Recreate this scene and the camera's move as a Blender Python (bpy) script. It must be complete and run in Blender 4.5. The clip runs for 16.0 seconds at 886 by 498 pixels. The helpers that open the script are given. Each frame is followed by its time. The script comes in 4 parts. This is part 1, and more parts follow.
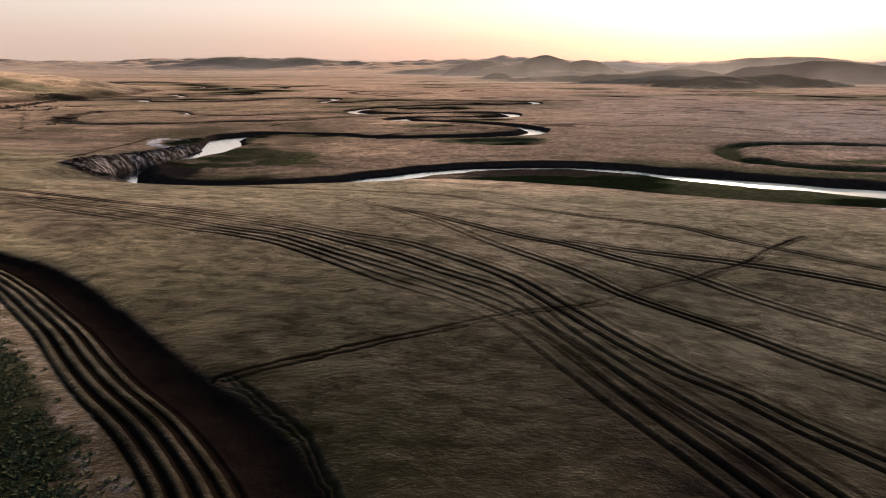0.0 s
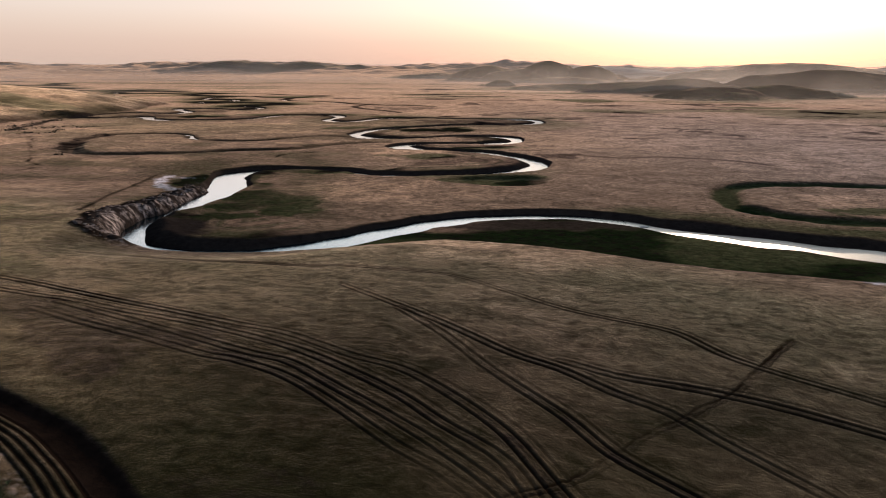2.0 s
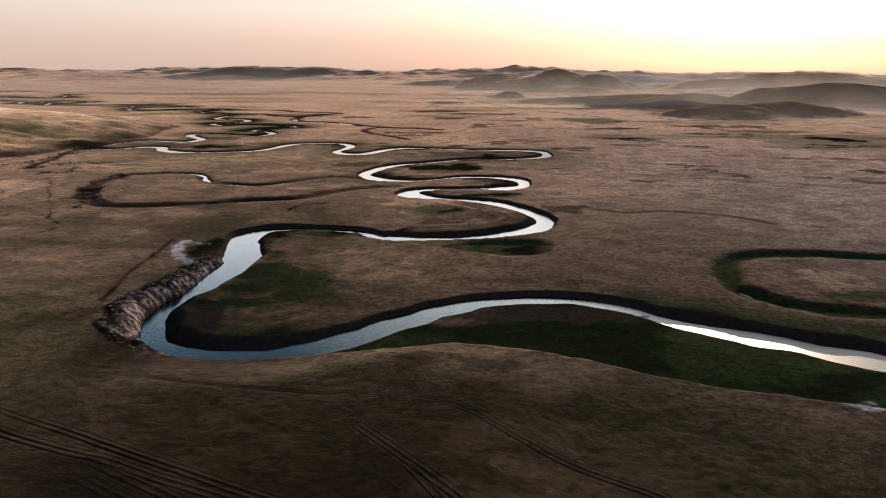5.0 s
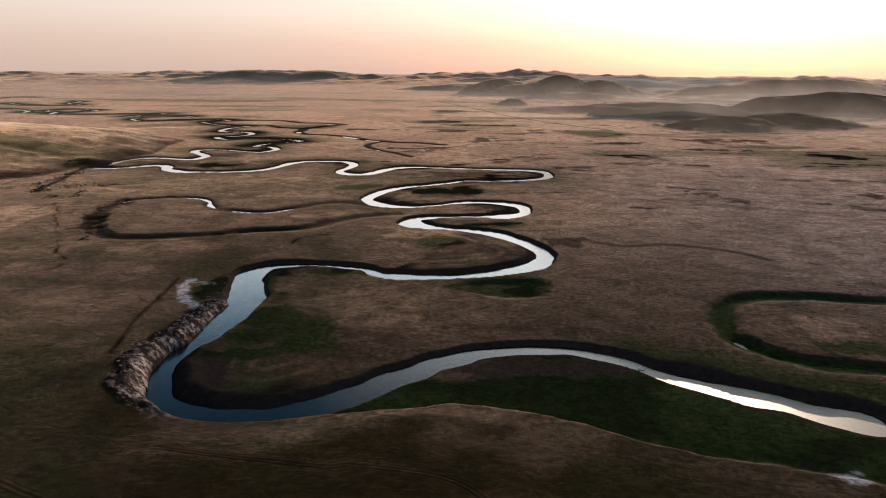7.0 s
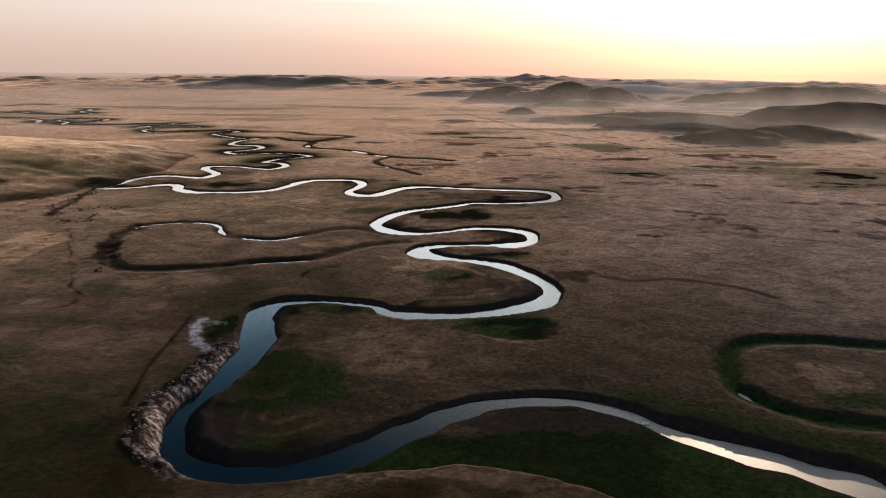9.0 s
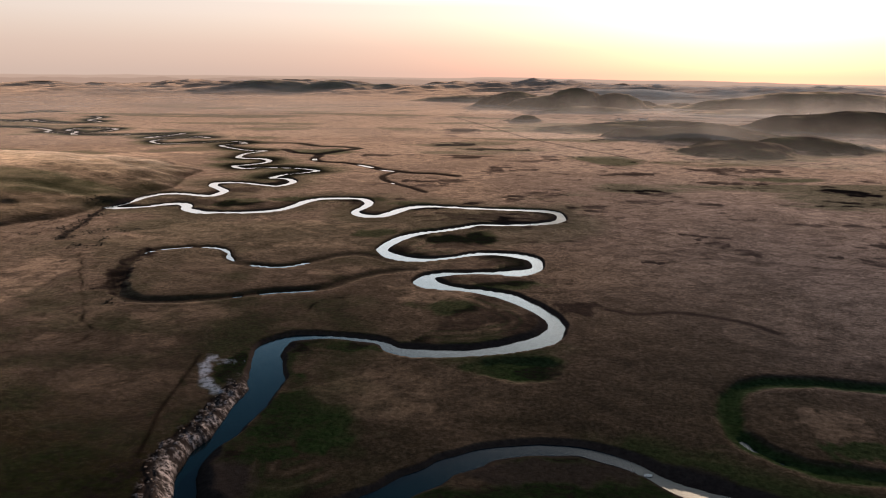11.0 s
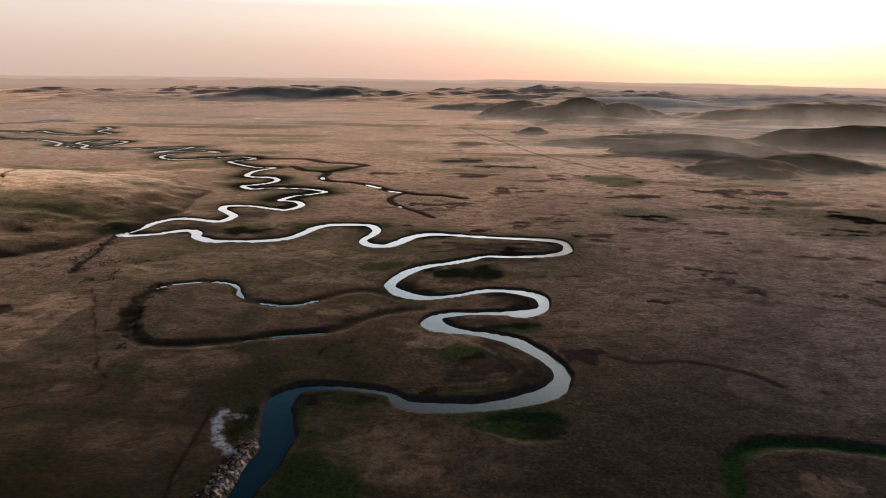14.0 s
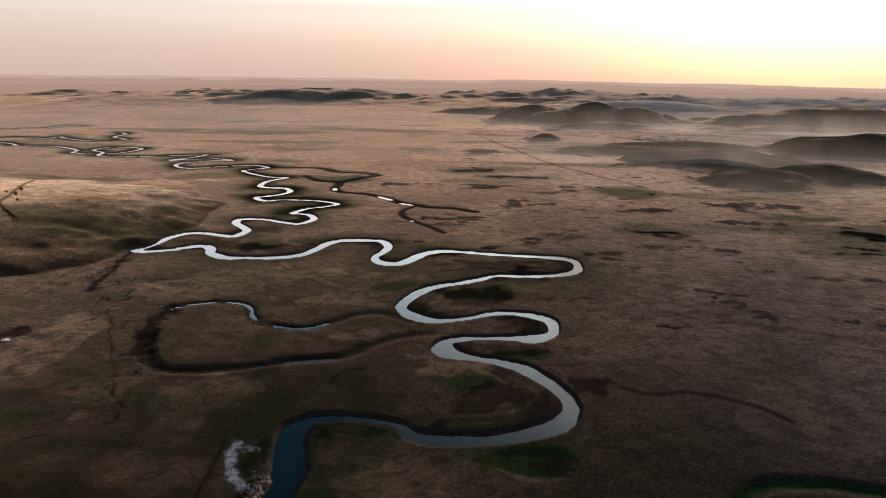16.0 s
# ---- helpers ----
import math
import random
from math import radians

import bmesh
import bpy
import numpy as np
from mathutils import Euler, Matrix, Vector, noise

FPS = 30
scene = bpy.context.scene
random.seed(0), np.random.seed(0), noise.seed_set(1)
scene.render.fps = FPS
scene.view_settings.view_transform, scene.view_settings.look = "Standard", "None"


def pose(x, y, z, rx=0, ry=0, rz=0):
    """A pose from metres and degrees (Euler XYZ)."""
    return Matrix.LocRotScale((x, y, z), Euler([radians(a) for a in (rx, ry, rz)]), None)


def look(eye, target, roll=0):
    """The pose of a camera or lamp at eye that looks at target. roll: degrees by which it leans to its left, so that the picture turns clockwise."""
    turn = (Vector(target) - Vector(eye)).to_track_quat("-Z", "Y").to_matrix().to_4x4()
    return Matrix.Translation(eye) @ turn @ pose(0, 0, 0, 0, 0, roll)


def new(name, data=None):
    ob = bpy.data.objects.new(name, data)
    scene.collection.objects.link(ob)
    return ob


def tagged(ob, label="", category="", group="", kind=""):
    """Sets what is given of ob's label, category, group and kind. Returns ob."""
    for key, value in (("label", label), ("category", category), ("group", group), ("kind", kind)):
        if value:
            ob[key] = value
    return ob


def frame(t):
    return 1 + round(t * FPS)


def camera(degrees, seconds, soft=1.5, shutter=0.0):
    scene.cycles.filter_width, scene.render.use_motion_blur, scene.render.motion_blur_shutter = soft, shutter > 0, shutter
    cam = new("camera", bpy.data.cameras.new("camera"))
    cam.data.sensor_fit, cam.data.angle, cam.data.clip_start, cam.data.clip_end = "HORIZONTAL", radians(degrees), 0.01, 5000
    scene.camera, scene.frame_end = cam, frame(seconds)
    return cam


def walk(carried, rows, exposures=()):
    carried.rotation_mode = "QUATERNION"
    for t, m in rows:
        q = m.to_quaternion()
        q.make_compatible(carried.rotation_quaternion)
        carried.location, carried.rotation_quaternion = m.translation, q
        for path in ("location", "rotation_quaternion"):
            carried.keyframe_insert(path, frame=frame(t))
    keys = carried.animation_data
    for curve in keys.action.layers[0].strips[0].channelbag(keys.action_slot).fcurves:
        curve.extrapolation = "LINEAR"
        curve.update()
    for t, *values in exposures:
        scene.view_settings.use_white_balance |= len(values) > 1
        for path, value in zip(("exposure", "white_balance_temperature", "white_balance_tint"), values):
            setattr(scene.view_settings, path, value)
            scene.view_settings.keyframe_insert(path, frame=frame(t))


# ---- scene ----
cam = camera(66.0, 16.0, soft=1.0)
# seconds, x, y, z, turn to the left, tilt up, lean to the left
PATH = [
    (0, 0.00, 0.00, 32.00, 0.00, -14.88, 0.22),
    (0.5, 0.04, 0.05, 35.10, 0.09, -14.90, 0.24),
    (1, 0.09, 0.13, 38.95, 0.14, -14.90, 0.30),
    (1.5, 0.28, 0.54, 43.23, 0.18, -14.83, 0.33),
    (2, 0.29, 0.48, 48.02, 0.25, -14.78, 0.36),
    (2.5, 0.31, 0.43, 53.04, 0.34, -14.76, 0.39),
    (3, 0.14, 0.31, 57.98, 0.44, -14.73, 0.39),
    (3.5, 0.13, 0.25, 62.94, 0.67, -14.72, 0.35),
    (4, 0.12, 0.25, 67.90, 0.87, -14.73, 0.31),
    (6.5, 0.91, -0.03, 91.31, 1.11, -14.72, 0.47),
    (7, 1.10, -0.10, 95.95, 1.24, -14.66, 0.48),
    (7.5, 1.18, 0.14, 100.59, 1.46, -14.62, 0.49),
    (8, 1.01, 0.47, 105.26, 1.64, -14.58, 0.49),
    (8.5, 0.90, 0.63, 109.87, 1.80, -14.54, 0.50),
    (9, 0.82, 0.59, 114.41, 1.92, -14.51, 0.52),
    (11.5, 0.54, 1.06, 137.60, 2.57, -14.35, 0.55),
    (12, 0.32, 1.26, 142.03, 2.71, -14.30, 0.59),
    (12.5, 0.11, 1.47, 146.49, 2.83, -14.26, 0.60),
    (13, -0.08, 1.74, 151.03, 2.94, -14.22, 0.62),
    (13.5, -0.35, 1.93, 155.67, 2.96, -14.21, 0.61),
    (14, -0.44, 2.05, 160.34, 2.97, -14.23, 0.62),
    (14.5, -0.28, 2.20, 164.89, 3.15, -14.23, 0.62),
    (15, -0.19, 2.38, 169.41, 3.50, -14.23, 0.63),
    (15.5, -0.04, 2.55, 174.03, 3.83, -14.22, 0.67),
    (16, -0.09, 2.29, 178.56, 3.97, -14.24, 0.67),
]


def drone(x, y, z, yaw, pitch, roll):
    a, b = radians(yaw), radians(pitch)
    way = Vector((-math.sin(a) * math.cos(b), math.cos(a) * math.cos(b), math.sin(b)))
    return look((x, y, z), Vector((x, y, z)) + way, roll)


walk(cam, [(t, drone(*row)) for t, *row in PATH])

# ---- light ----
SUN_TURN, SUN_UP = 23.0, 8.5      # degrees to the right of +y, degrees over the horizon
world = bpy.data.worlds.new("sky")
scene.world = world
world.use_nodes = True
wn, wl = world.node_tree.nodes, world.node_tree.links
wn.clear()
sky = wn.new("ShaderNodeTexSky")
sky.sky_type, sky.sun_disc = "NISHITA", False
sky.sun_elevation, sky.sun_rotation = radians(SUN_UP), radians(SUN_TURN)
sky.altitude, sky.air_density, sky.dust_density, sky.ozone_density = 600, 1.0, 1.6, 2.0
clear = wn.new("ShaderNodeBackground")
clear.inputs["Strength"].default_value = 0.075
height = wn.new("ShaderNodeSeparateXYZ")
wl.new(wn.new("ShaderNodeTexCoord").outputs["Generated"], height.inputs[0])
# dust near the horizon takes light out of the sky and reddens it
dust = wn.new("ShaderNodeValToRGB")
layers = [(0.0, (0.27, 0.128, 0.125)), (0.035, (0.45, 0.285, 0.305)), (0.075, (0.82, 0.67, 0.70)), (0.16, (1.0, 0.93, 0.88)), (0.4, (0.45, 0.52, 0.58)), (0.62, (0.28, 0.34, 0.40))]
while len(dust.color_ramp.elements) < len(layers):
    dust.color_ramp.elements.new(0.5)
for k, (at, col) in zip(dust.color_ramp.elements, layers):
    k.position, k.color = at, (*col, 1)
through_dust = wn.new("ShaderNodeMix")
through_dust.data_type, through_dust.blend_type = "RGBA", "MULTIPLY"
through_dust.inputs[0].default_value = 1.0
wl.new(height.outputs["Z"], dust.inputs[0])
wl.new(sky.outputs[0], through_dust.inputs[6])
wl.new(dust.outputs[0], through_dust.inputs[7])
wl.new(through_dust.outputs[2], clear.inputs[0])
# evening haze: a peach veil at the horizon, and above it an added bright band that whitens the water
veil = wn.new("ShaderNodeValToRGB")
stops = [(0.0, (0.202, 0.158, 0.135)), (0.09, (0.226, 0.179, 0.156)), (0.18, (0.80, 0.71, 0.67)), (0.265, (0.62, 0.70, 0.76)), (0.325, (0.14, 0.25, 0.33)), (0.39, (0.022, 0.060, 0.092)),
         (0.50, (0.007, 0.019, 0.031)), (1.0, (0.004, 0.010, 0.019))]
while len(veil.color_ramp.elements) < len(stops):
    veil.color_ramp.elements.new(0.5)
for k, (at, col) in zip(veil.color_ramp.elements, stops):
    k.position, k.color = at, (*col, 1)
haze = wn.new("ShaderNodeBackground")
haze.inputs["Strength"].default_value = 3.0
wl.new(height.outputs["Z"], veil.inputs[0])
wl.new(veil.outputs[0], haze.inputs[0])
both = wn.new("ShaderNodeAddShader")
wl.new(clear.outputs[0], both.inputs[0])
wl.new(haze.outputs[0], both.inputs[1])
# an added wide glow high over the low sun, out of view, to whiten the river
toward_sun = wn.new("ShaderNodeVectorMath")
toward_sun.operation = "DOT_PRODUCT"
toward_sun.inputs[1].default_value = (math.sin(radians(SUN_TURN)) * math.cos(radians(SUN_UP)), math.cos(radians(SUN_TURN)) * math.cos(radians(SUN_UP)), math.sin(radians(SUN_UP)))
wl.new(height.inputs[0].links[0].from_socket, toward_sun.inputs[0])
glow_ramp, band_ramp = wn.new("ShaderNodeValToRGB"), wn.new("ShaderNodeValToRGB")
for ramp_node, ends in ((glow_ramp, ((0.78, 0.0), (0.96, 1.0))), (band_ramp, ((0.20, 0.0), (0.31, 1.0), (0.40, 1.0), (0.54, 0.0)))):
    while len(ramp_node.color_ramp.elements) < len(ends):
        ramp_node.color_ramp.elements.new(0.5)
    for k, (at, v) in zip(ramp_node.color_ramp.elements, ends):
        k.position, k.color = at, (v, v, v, 1)
wl.new(toward_sun.outputs["Value"], glow_ramp.inputs[0])
wl.new(height.outputs["Z"], band_ramp.inputs[0])
glow_strength = wn.new("ShaderNodeMath")
glow_strength.operation = "MULTIPLY"
wl.new(glow_ramp.outputs[0], glow_strength.inputs[0])
wl.new(band_ramp.outputs[0], glow_strength.inputs[1])
glow_level = wn.new("ShaderNodeMath")
glow_level.operation = "MULTIPLY"
wl.new(glow_strength.outputs[0], glow_level.inputs[0])
glow_level.inputs[1].default_value = 2.2
glow = wn.new("ShaderNodeBackground")
glow.inputs[0].default_value = (1.0, 0.95, 0.86, 1)
wl.new(glow_level.outputs[0], glow.inputs["Strength"])
lit = wn.new("ShaderNodeAddShader")
wl.new(both.outputs[0], lit.inputs[0])
wl.new(glow.outputs[0], lit.inputs[1])
# the land beyond the ground's edge: two ridges and the plain before them, haze painted into their colours
def world_math(op, a, b=0.0, clamp=False):
    n = wn.new("ShaderNodeMath")
    n.operation, n.use_clamp = op, clamp
    for s, v in zip(n.inputs, (a, b)):
        if isinstance(v, bpy.types.NodeSocket):
            wl.new(v, s)
        else:
            s.default_value = v
    return n.outputs[0]


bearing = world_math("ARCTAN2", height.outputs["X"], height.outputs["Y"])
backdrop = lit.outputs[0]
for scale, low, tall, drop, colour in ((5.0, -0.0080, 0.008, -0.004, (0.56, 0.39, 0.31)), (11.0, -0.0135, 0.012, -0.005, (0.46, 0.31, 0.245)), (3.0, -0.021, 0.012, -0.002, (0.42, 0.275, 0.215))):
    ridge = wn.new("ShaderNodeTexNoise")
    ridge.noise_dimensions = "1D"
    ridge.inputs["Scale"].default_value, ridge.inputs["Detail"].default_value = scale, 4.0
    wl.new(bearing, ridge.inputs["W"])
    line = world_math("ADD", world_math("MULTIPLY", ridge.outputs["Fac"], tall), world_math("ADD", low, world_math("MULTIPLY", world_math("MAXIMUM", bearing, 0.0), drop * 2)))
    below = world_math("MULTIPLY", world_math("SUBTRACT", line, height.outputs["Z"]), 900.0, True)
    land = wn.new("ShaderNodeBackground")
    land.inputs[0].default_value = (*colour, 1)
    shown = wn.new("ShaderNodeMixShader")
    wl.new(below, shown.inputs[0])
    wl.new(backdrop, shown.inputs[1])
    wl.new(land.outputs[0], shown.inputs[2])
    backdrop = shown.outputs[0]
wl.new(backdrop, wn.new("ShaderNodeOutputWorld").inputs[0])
sun = new("sun", bpy.data.lights.new("sun", "SUN"))
sun.data.energy, sun.data.angle, sun.data.color = 6.0, radians(0.6), (1.0, 0.76, 0.55)
a, b = radians(SUN_TURN), radians(SUN_UP)
sun_way = Vector((math.sin(a) * math.cos(b), math.cos(a) * math.cos(b), math.sin(b)))
sun.matrix_world = look(sun_way * 4000, (0, 0, 0))
scene.view_settings.exposure = 0.0


# ---- materials ----
class Nodes:
    """A short hand for node materials."""

    def __init__(self, name):
        self.mat = bpy.data.materials.new(name)
        self.mat.use_nodes = True
        self.tree = self.mat.node_tree
        self.tree.nodes.clear()
        self.out = self.tree.nodes.new("ShaderNodeOutputMaterial")
        self.bsdf = self.tree.nodes.new("ShaderNodeBsdfPrincipled")
        self.link(self.bsdf.outputs[0], self.out.inputs[0])
        self.where = self.tree.nodes.new("ShaderNodeTexCoord").outputs["Object"]

    def link(self, a, b):
        self.tree.links.new(a, b)

    def put(self, socket, value):
        if isinstance(value, bpy.types.NodeSocket):
            self.link(value, socket)
        else:
            socket.default_value = value

    def noise(self, scale, detail=4.0, rough=0.55, stretch=None, warp=0.0):
        n = self.tree.nodes.new("ShaderNodeTexNoise")
        n.inputs["Scale"].default_value, n.inputs["Detail"].default_value = scale, detail
        n.inputs["Roughness"].default_value, n.inputs["Distortion"].default_value = rough, warp
        src = self.where
        if stretch:
            m = self.tree.nodes.new("ShaderNodeMapping")
            m.inputs["Scale"].default_value, m.inputs["Rotation"].default_value = stretch[:3], (0, 0, radians(stretch[3]))
            self.link(src, m.inputs["Vector"])
            src = m.outputs[0]
        self.link(src, n.inputs["Vector"])
        return n.outputs["Fac"]

    def ramp(self, value, *stops):
        r = self.tree.nodes.new("ShaderNodeValToRGB")
        e = r.color_ramp.elements
        while len(e) < len(stops):
            e.new(0.5)
        for k, (at, col) in zip(e, stops):
            k.position = at
            k.color = (*col, 1) if isinstance(col, tuple) else (col, col, col, 1)
        self.link(value, r.inputs[0])
        return r.outputs[0]

    def math(self, op, a, b=0.0, clamp=False):
        n = self.tree.nodes.new("ShaderNodeMath")
        n.operation, n.use_clamp = op, clamp
        self.put(n.inputs[0], a)
        self.put(n.inputs[1], b)
        return n.outputs[0]

    def mix(self, fac, a, b, kind="MIX"):
        n = self.tree.nodes.new("ShaderNodeMix")
        n.data_type, n.blend_type = "RGBA", kind
        self.put(n.inputs["Factor"], fac)
        ins = [s for s in n.inputs if s.type == "RGBA"]
        self.put(ins[0], (*a, 1) if isinstance(a, tuple) else a)
        self.put(ins[1], (*b, 1) if isinstance(b, tuple) else b)
        return [s for s in n.outputs if s.type == "RGBA"][0]

    def cover(self, name):
        n = self.tree.nodes.new("ShaderNodeAttribute")
        n.attribute_name = name
        s = self.tree.nodes.new("ShaderNodeSeparateColor")
        self.link(n.outputs["Color"], s.inputs[0])
        return [s.outputs[0], s.outputs[1], s.outputs[2], n.outputs["Alpha"]]

    def bump(self, height, strength, distance):
        n = self.tree.nodes.new("ShaderNodeBump")
        n.inputs["Strength"].default_value, n.inputs["Distance"].default_value = strength, distance
        self.link(height, n.inputs["Height"])
        self.link(n.outputs[0], self.bsdf.inputs["Normal"])

    def done(self, colour, rough=0.8, **more):
        self.put(self.bsdf.inputs["Base Color"], (*colour, 1) if isinstance(colour, tuple) else colour)
        self.put(self.bsdf.inputs["Roughness"], rough)
        for key, v in more.items():
            self.put(self.bsdf.inputs[key.replace("_", " ")], v)
        return self.mat


def ground_material():
    m = Nodes("steppe")
    green, mud, salt, rut_shade = m.cover("cover_a")
    straw_lit, dark, crust, herb = m.cover("cover_b")
    turf, tan, spare, unused = m.cover("cover_c")
    big, mid = m.noise(0.012, 6, 0.62), m.noise(0.06, 6, 0.68, (1, 1.35, 1, 25), 0.8)
    fine, tuft = m.noise(0.45, 6, 0.7, (1, 1.1, 1, 10), 0.4), m.noise(2.6, 5, 0.75)
    dry = m.ramp(mid, (0.34, (0.036, 0.027, 0.022)), (0.50, (0.084, 0.064, 0.051)), (0.68, (0.145, 0.110, 0.086)))
    olive = m.ramp(fine, (0.32, (0.027, 0.025, 0.017)), (0.68, (0.078, 0.066, 0.045)))
    colour = m.mix(m.ramp(big, (0.44, 0.0), (0.60, 0.75)), dry, olive)
    colour = m.mix(m.ramp(fine, (0.44, 0.7), (0.58, 0.0)), colour, (0.028, 0.019, 0.014))
    colour = m.mix(m.ramp(tuft, (0.42, 0.65), (0.60, 0.0)), colour, (0.022, 0.016, 0.011))
    colour = m.mix(m.ramp(tuft, (0.60, 0.0), (0.75, 0.5)), colour, (0.19, 0.145, 0.11))
    fleck = m.noise(0.17, 7, 0.78, (1, 1.6, 1, -12), 1.6)
    colour = m.mix(m.ramp(fleck, (0.36, 0.8), (0.47, 0.0)), colour, (0.020, 0.014, 0.011))
    colour = m.mix(m.ramp(fleck, (0.56, 0.0), (0.68, 0.6)), colour, (0.22, 0.165, 0.122))
    colour = m.mix(m.math("MULTIPLY", tan, 0.45), colour, m.ramp(fine, (0.30, (0.024, 0.025, 0.017)), (0.70, (0.070, 0.062, 0.047))))
    sward = m.mix(m.ramp(mid, (0.36, 0.0), (0.62, 1.0)), m.ramp(fine, (0.30, (0.011, 0.012, 0.005)), (0.70, (0.033, 0.031, 0.014))), m.ramp(fine, (0.30, (0.022, 0.016, 0.009)), (0.70, (0.060, 0.043, 0.025))))
    sward = m.mix(m.ramp(tuft, (0.36, 0.7), (0.58, 0.0)), sward, (0.020, 0.016, 0.008))
    colour = m.mix(m.math("MULTIPLY", turf, 0.9), colour, sward)
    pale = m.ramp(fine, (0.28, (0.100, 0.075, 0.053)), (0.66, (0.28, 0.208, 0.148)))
    colour = m.mix(m.math("MULTIPLY", straw_lit, m.ramp(mid, (0.38, 0.25), (0.56, 1.0))), colour, pale)
    grass = m.ramp(fine, (0.32, (0.010, 0.022, 0.008)), (0.68, (0.042, 0.082, 0.030)))
    colour = m.mix(m.math("MULTIPLY", green, m.ramp(mid, (0.3, 0.6), (0.5, 1.0))), colour, grass)
    ragged = m.math("ADD", dark, m.math("MULTIPLY", m.math("SUBTRACT", m.math("ADD", m.math("MULTIPLY", fleck, 0.65), m.math("MULTIPLY", fine, 0.35)), 0.5), 2.6))
    colour = m.mix(m.math("MULTIPLY", m.math("MULTIPLY", m.ramp(ragged, (0.22, 0.0), (0.62, 1.0)), m.math("MULTIPLY", dark, 3.5, True)), 0.92), colour, m.ramp(fine, (0.3, (0.012, 0.009, 0.010)), (0.7, (0.030, 0.022, 0.022))))
    colour = m.mix(herb, colour, m.ramp(tuft, (0.35, (0.010, 0.015, 0.007)), (0.65, (0.045, 0.05, 0.022))))
    earth = m.ramp(fine, (0.3, (0.026, 0.022, 0.022)), (0.7, (0.064, 0.054, 0.052)))
    colour = m.mix(mud, colour, earth)
    colour = m.mix(rut_shade, colour, m.ramp(fine, (0.3, (0.010, 0.007, 0.006)), (0.7, (0.024, 0.016, 0.012))))
    colour = m.mix(m.math("MULTIPLY", crust, m.ramp(m.noise(0.55, 6, 0.75, (1, 1, 0.4, 0)), (0.44, 0.0), (0.58, 1.0))), colour, (0.62, 0.57, 0.60))
    colour = m.mix(m.math("MULTIPLY", salt, m.ramp(m.noise(0.35, 6, 0.7), (0.38, 0.1), (0.56, 1.0))), colour, (0.46, 0.54, 0.68))
    m.bump(m.math("ADD", m.math("MULTIPLY", fine, 0.6), m.math("MULTIPLY", tuft, 0.4)), 0.75, 0.38)
    bare = m.math("MULTIPLY", m.math("SUBTRACT", 1.0, m.math("ADD", m.math("ADD", m.math("MULTIPLY", green, 0.7), mud), m.math("ADD", m.math("MULTIPLY", dark, 0.8), m.math("MULTIPLY", rut_shade, 0.8))), True), m.math("MULTIPLY", m.ramp(fine, (0.36, 0.20), (0.60, 0.58)), m.ramp(mid, (0.36, 0.6), (0.60, 1.0))))
    colour = m.mix(1.0, colour, (0.435, 0.405, 0.395), "MULTIPLY")
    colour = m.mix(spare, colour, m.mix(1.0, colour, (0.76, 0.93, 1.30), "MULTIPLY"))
    return m.done(colour, 0.95, Specular_IOR_Level=0.0, Sheen_Weight=m.math("MULTIPLY", bare, m.math("ADD", 1.0, m.math("MULTIPLY", turf, 2.4))), Sheen_Roughness=m.math("SUBTRACT", 0.25, m.math("MULTIPLY", turf, 0.09)), Sheen_Tint=m.mix(1.0, m.mix(spare, (1.0, 1.0, 1.0), (0.86, 0.96, 1.14)), m.mix(0.5, m.mix(turf, (0.90, 0.66, 0.55), (0.88, 0.70, 0.50)), m.mix(1.0, colour, (11.2, 10.9, 11.4), "MULTIPLY")), "MULTIPLY"))


def water_material():
    m = Nodes("river_water")
    ripple = m.math("ADD", m.noise(0.9, 3, 0.6, (1, 2, 1, 30)), m.math("MULTIPLY", m.noise(0.09, 3, 0.5), 0.7))
    m.bump(ripple, 0.35, 0.09)
    apart = m.tree.nodes.new("ShaderNodeSeparateXYZ")
    m.link(m.where, apart.inputs[0])
    breeze = m.math("MULTIPLY", m.math("SUBTRACT", apart.outputs["X"], 30.0), 0.022, True)
    rough = m.math("ADD", 0.05, m.math("MULTIPLY", breeze, m.ramp(m.noise(0.05, 3), (0.3, 0.30), (0.7, 0.42))))
    return m.done(m.ramp(m.noise(0.02, 3), (0.3, (0.001, 0.007, 0.011)), (0.7, (0.001, 0.010, 0.015))), rough, IOR=1.36)


GROUND, WATER = ground_material(), water_material()

# ---- the plan of the valley: x, y and width of the river, upstream from the near end ----
REACH_NEAR = [
    (117, 178, 10.4), (108, 183, 9.2), (100, 189, 7.6), (90, 194, 8.4), (81, 199, 6.0), (72, 204, 4.3),
    (65, 211, 2.5), (59, 218, 2.4), (51, 223, 2.9), (41, 227, 3.4), (32, 227, 4.9), (22, 226, 5.2),
    (12, 224, 5.0), (5, 221, 6.5), (-1, 216, 8.1), (-7, 212, 7.8), (-12, 206, 9.1), (-19, 200, 9.8),
    (-26, 193, 9.8), (-34, 186, 10.0), (-42, 180, 10.1), (-50, 176, 9.0), (-59, 174, 9.4), (-68, 174, 9.4),
]
REACH_BEND = [
    (-76, 176, 9.4), (-82, 180, 7.7), (-88, 185, 7.4), (-91, 193, 6.4), (-94, 201, 6.6), (-95, 209, 6.3),
    (-94, 219, 7.2), (-91, 227, 8.7), (-90, 240, 9.7), (-89, 253, 12.4), (-88, 267, 11.8), (-90, 279, 14.5),
    (-93, 291, 12.6), (-97, 306, 12.4), (-97, 317, 11.7), (-93, 325, 6.9), (-85, 329, 5.8), (-72, 330, 3.5),
    (-57, 328, 4.1), (-44, 324, 4.2),
]
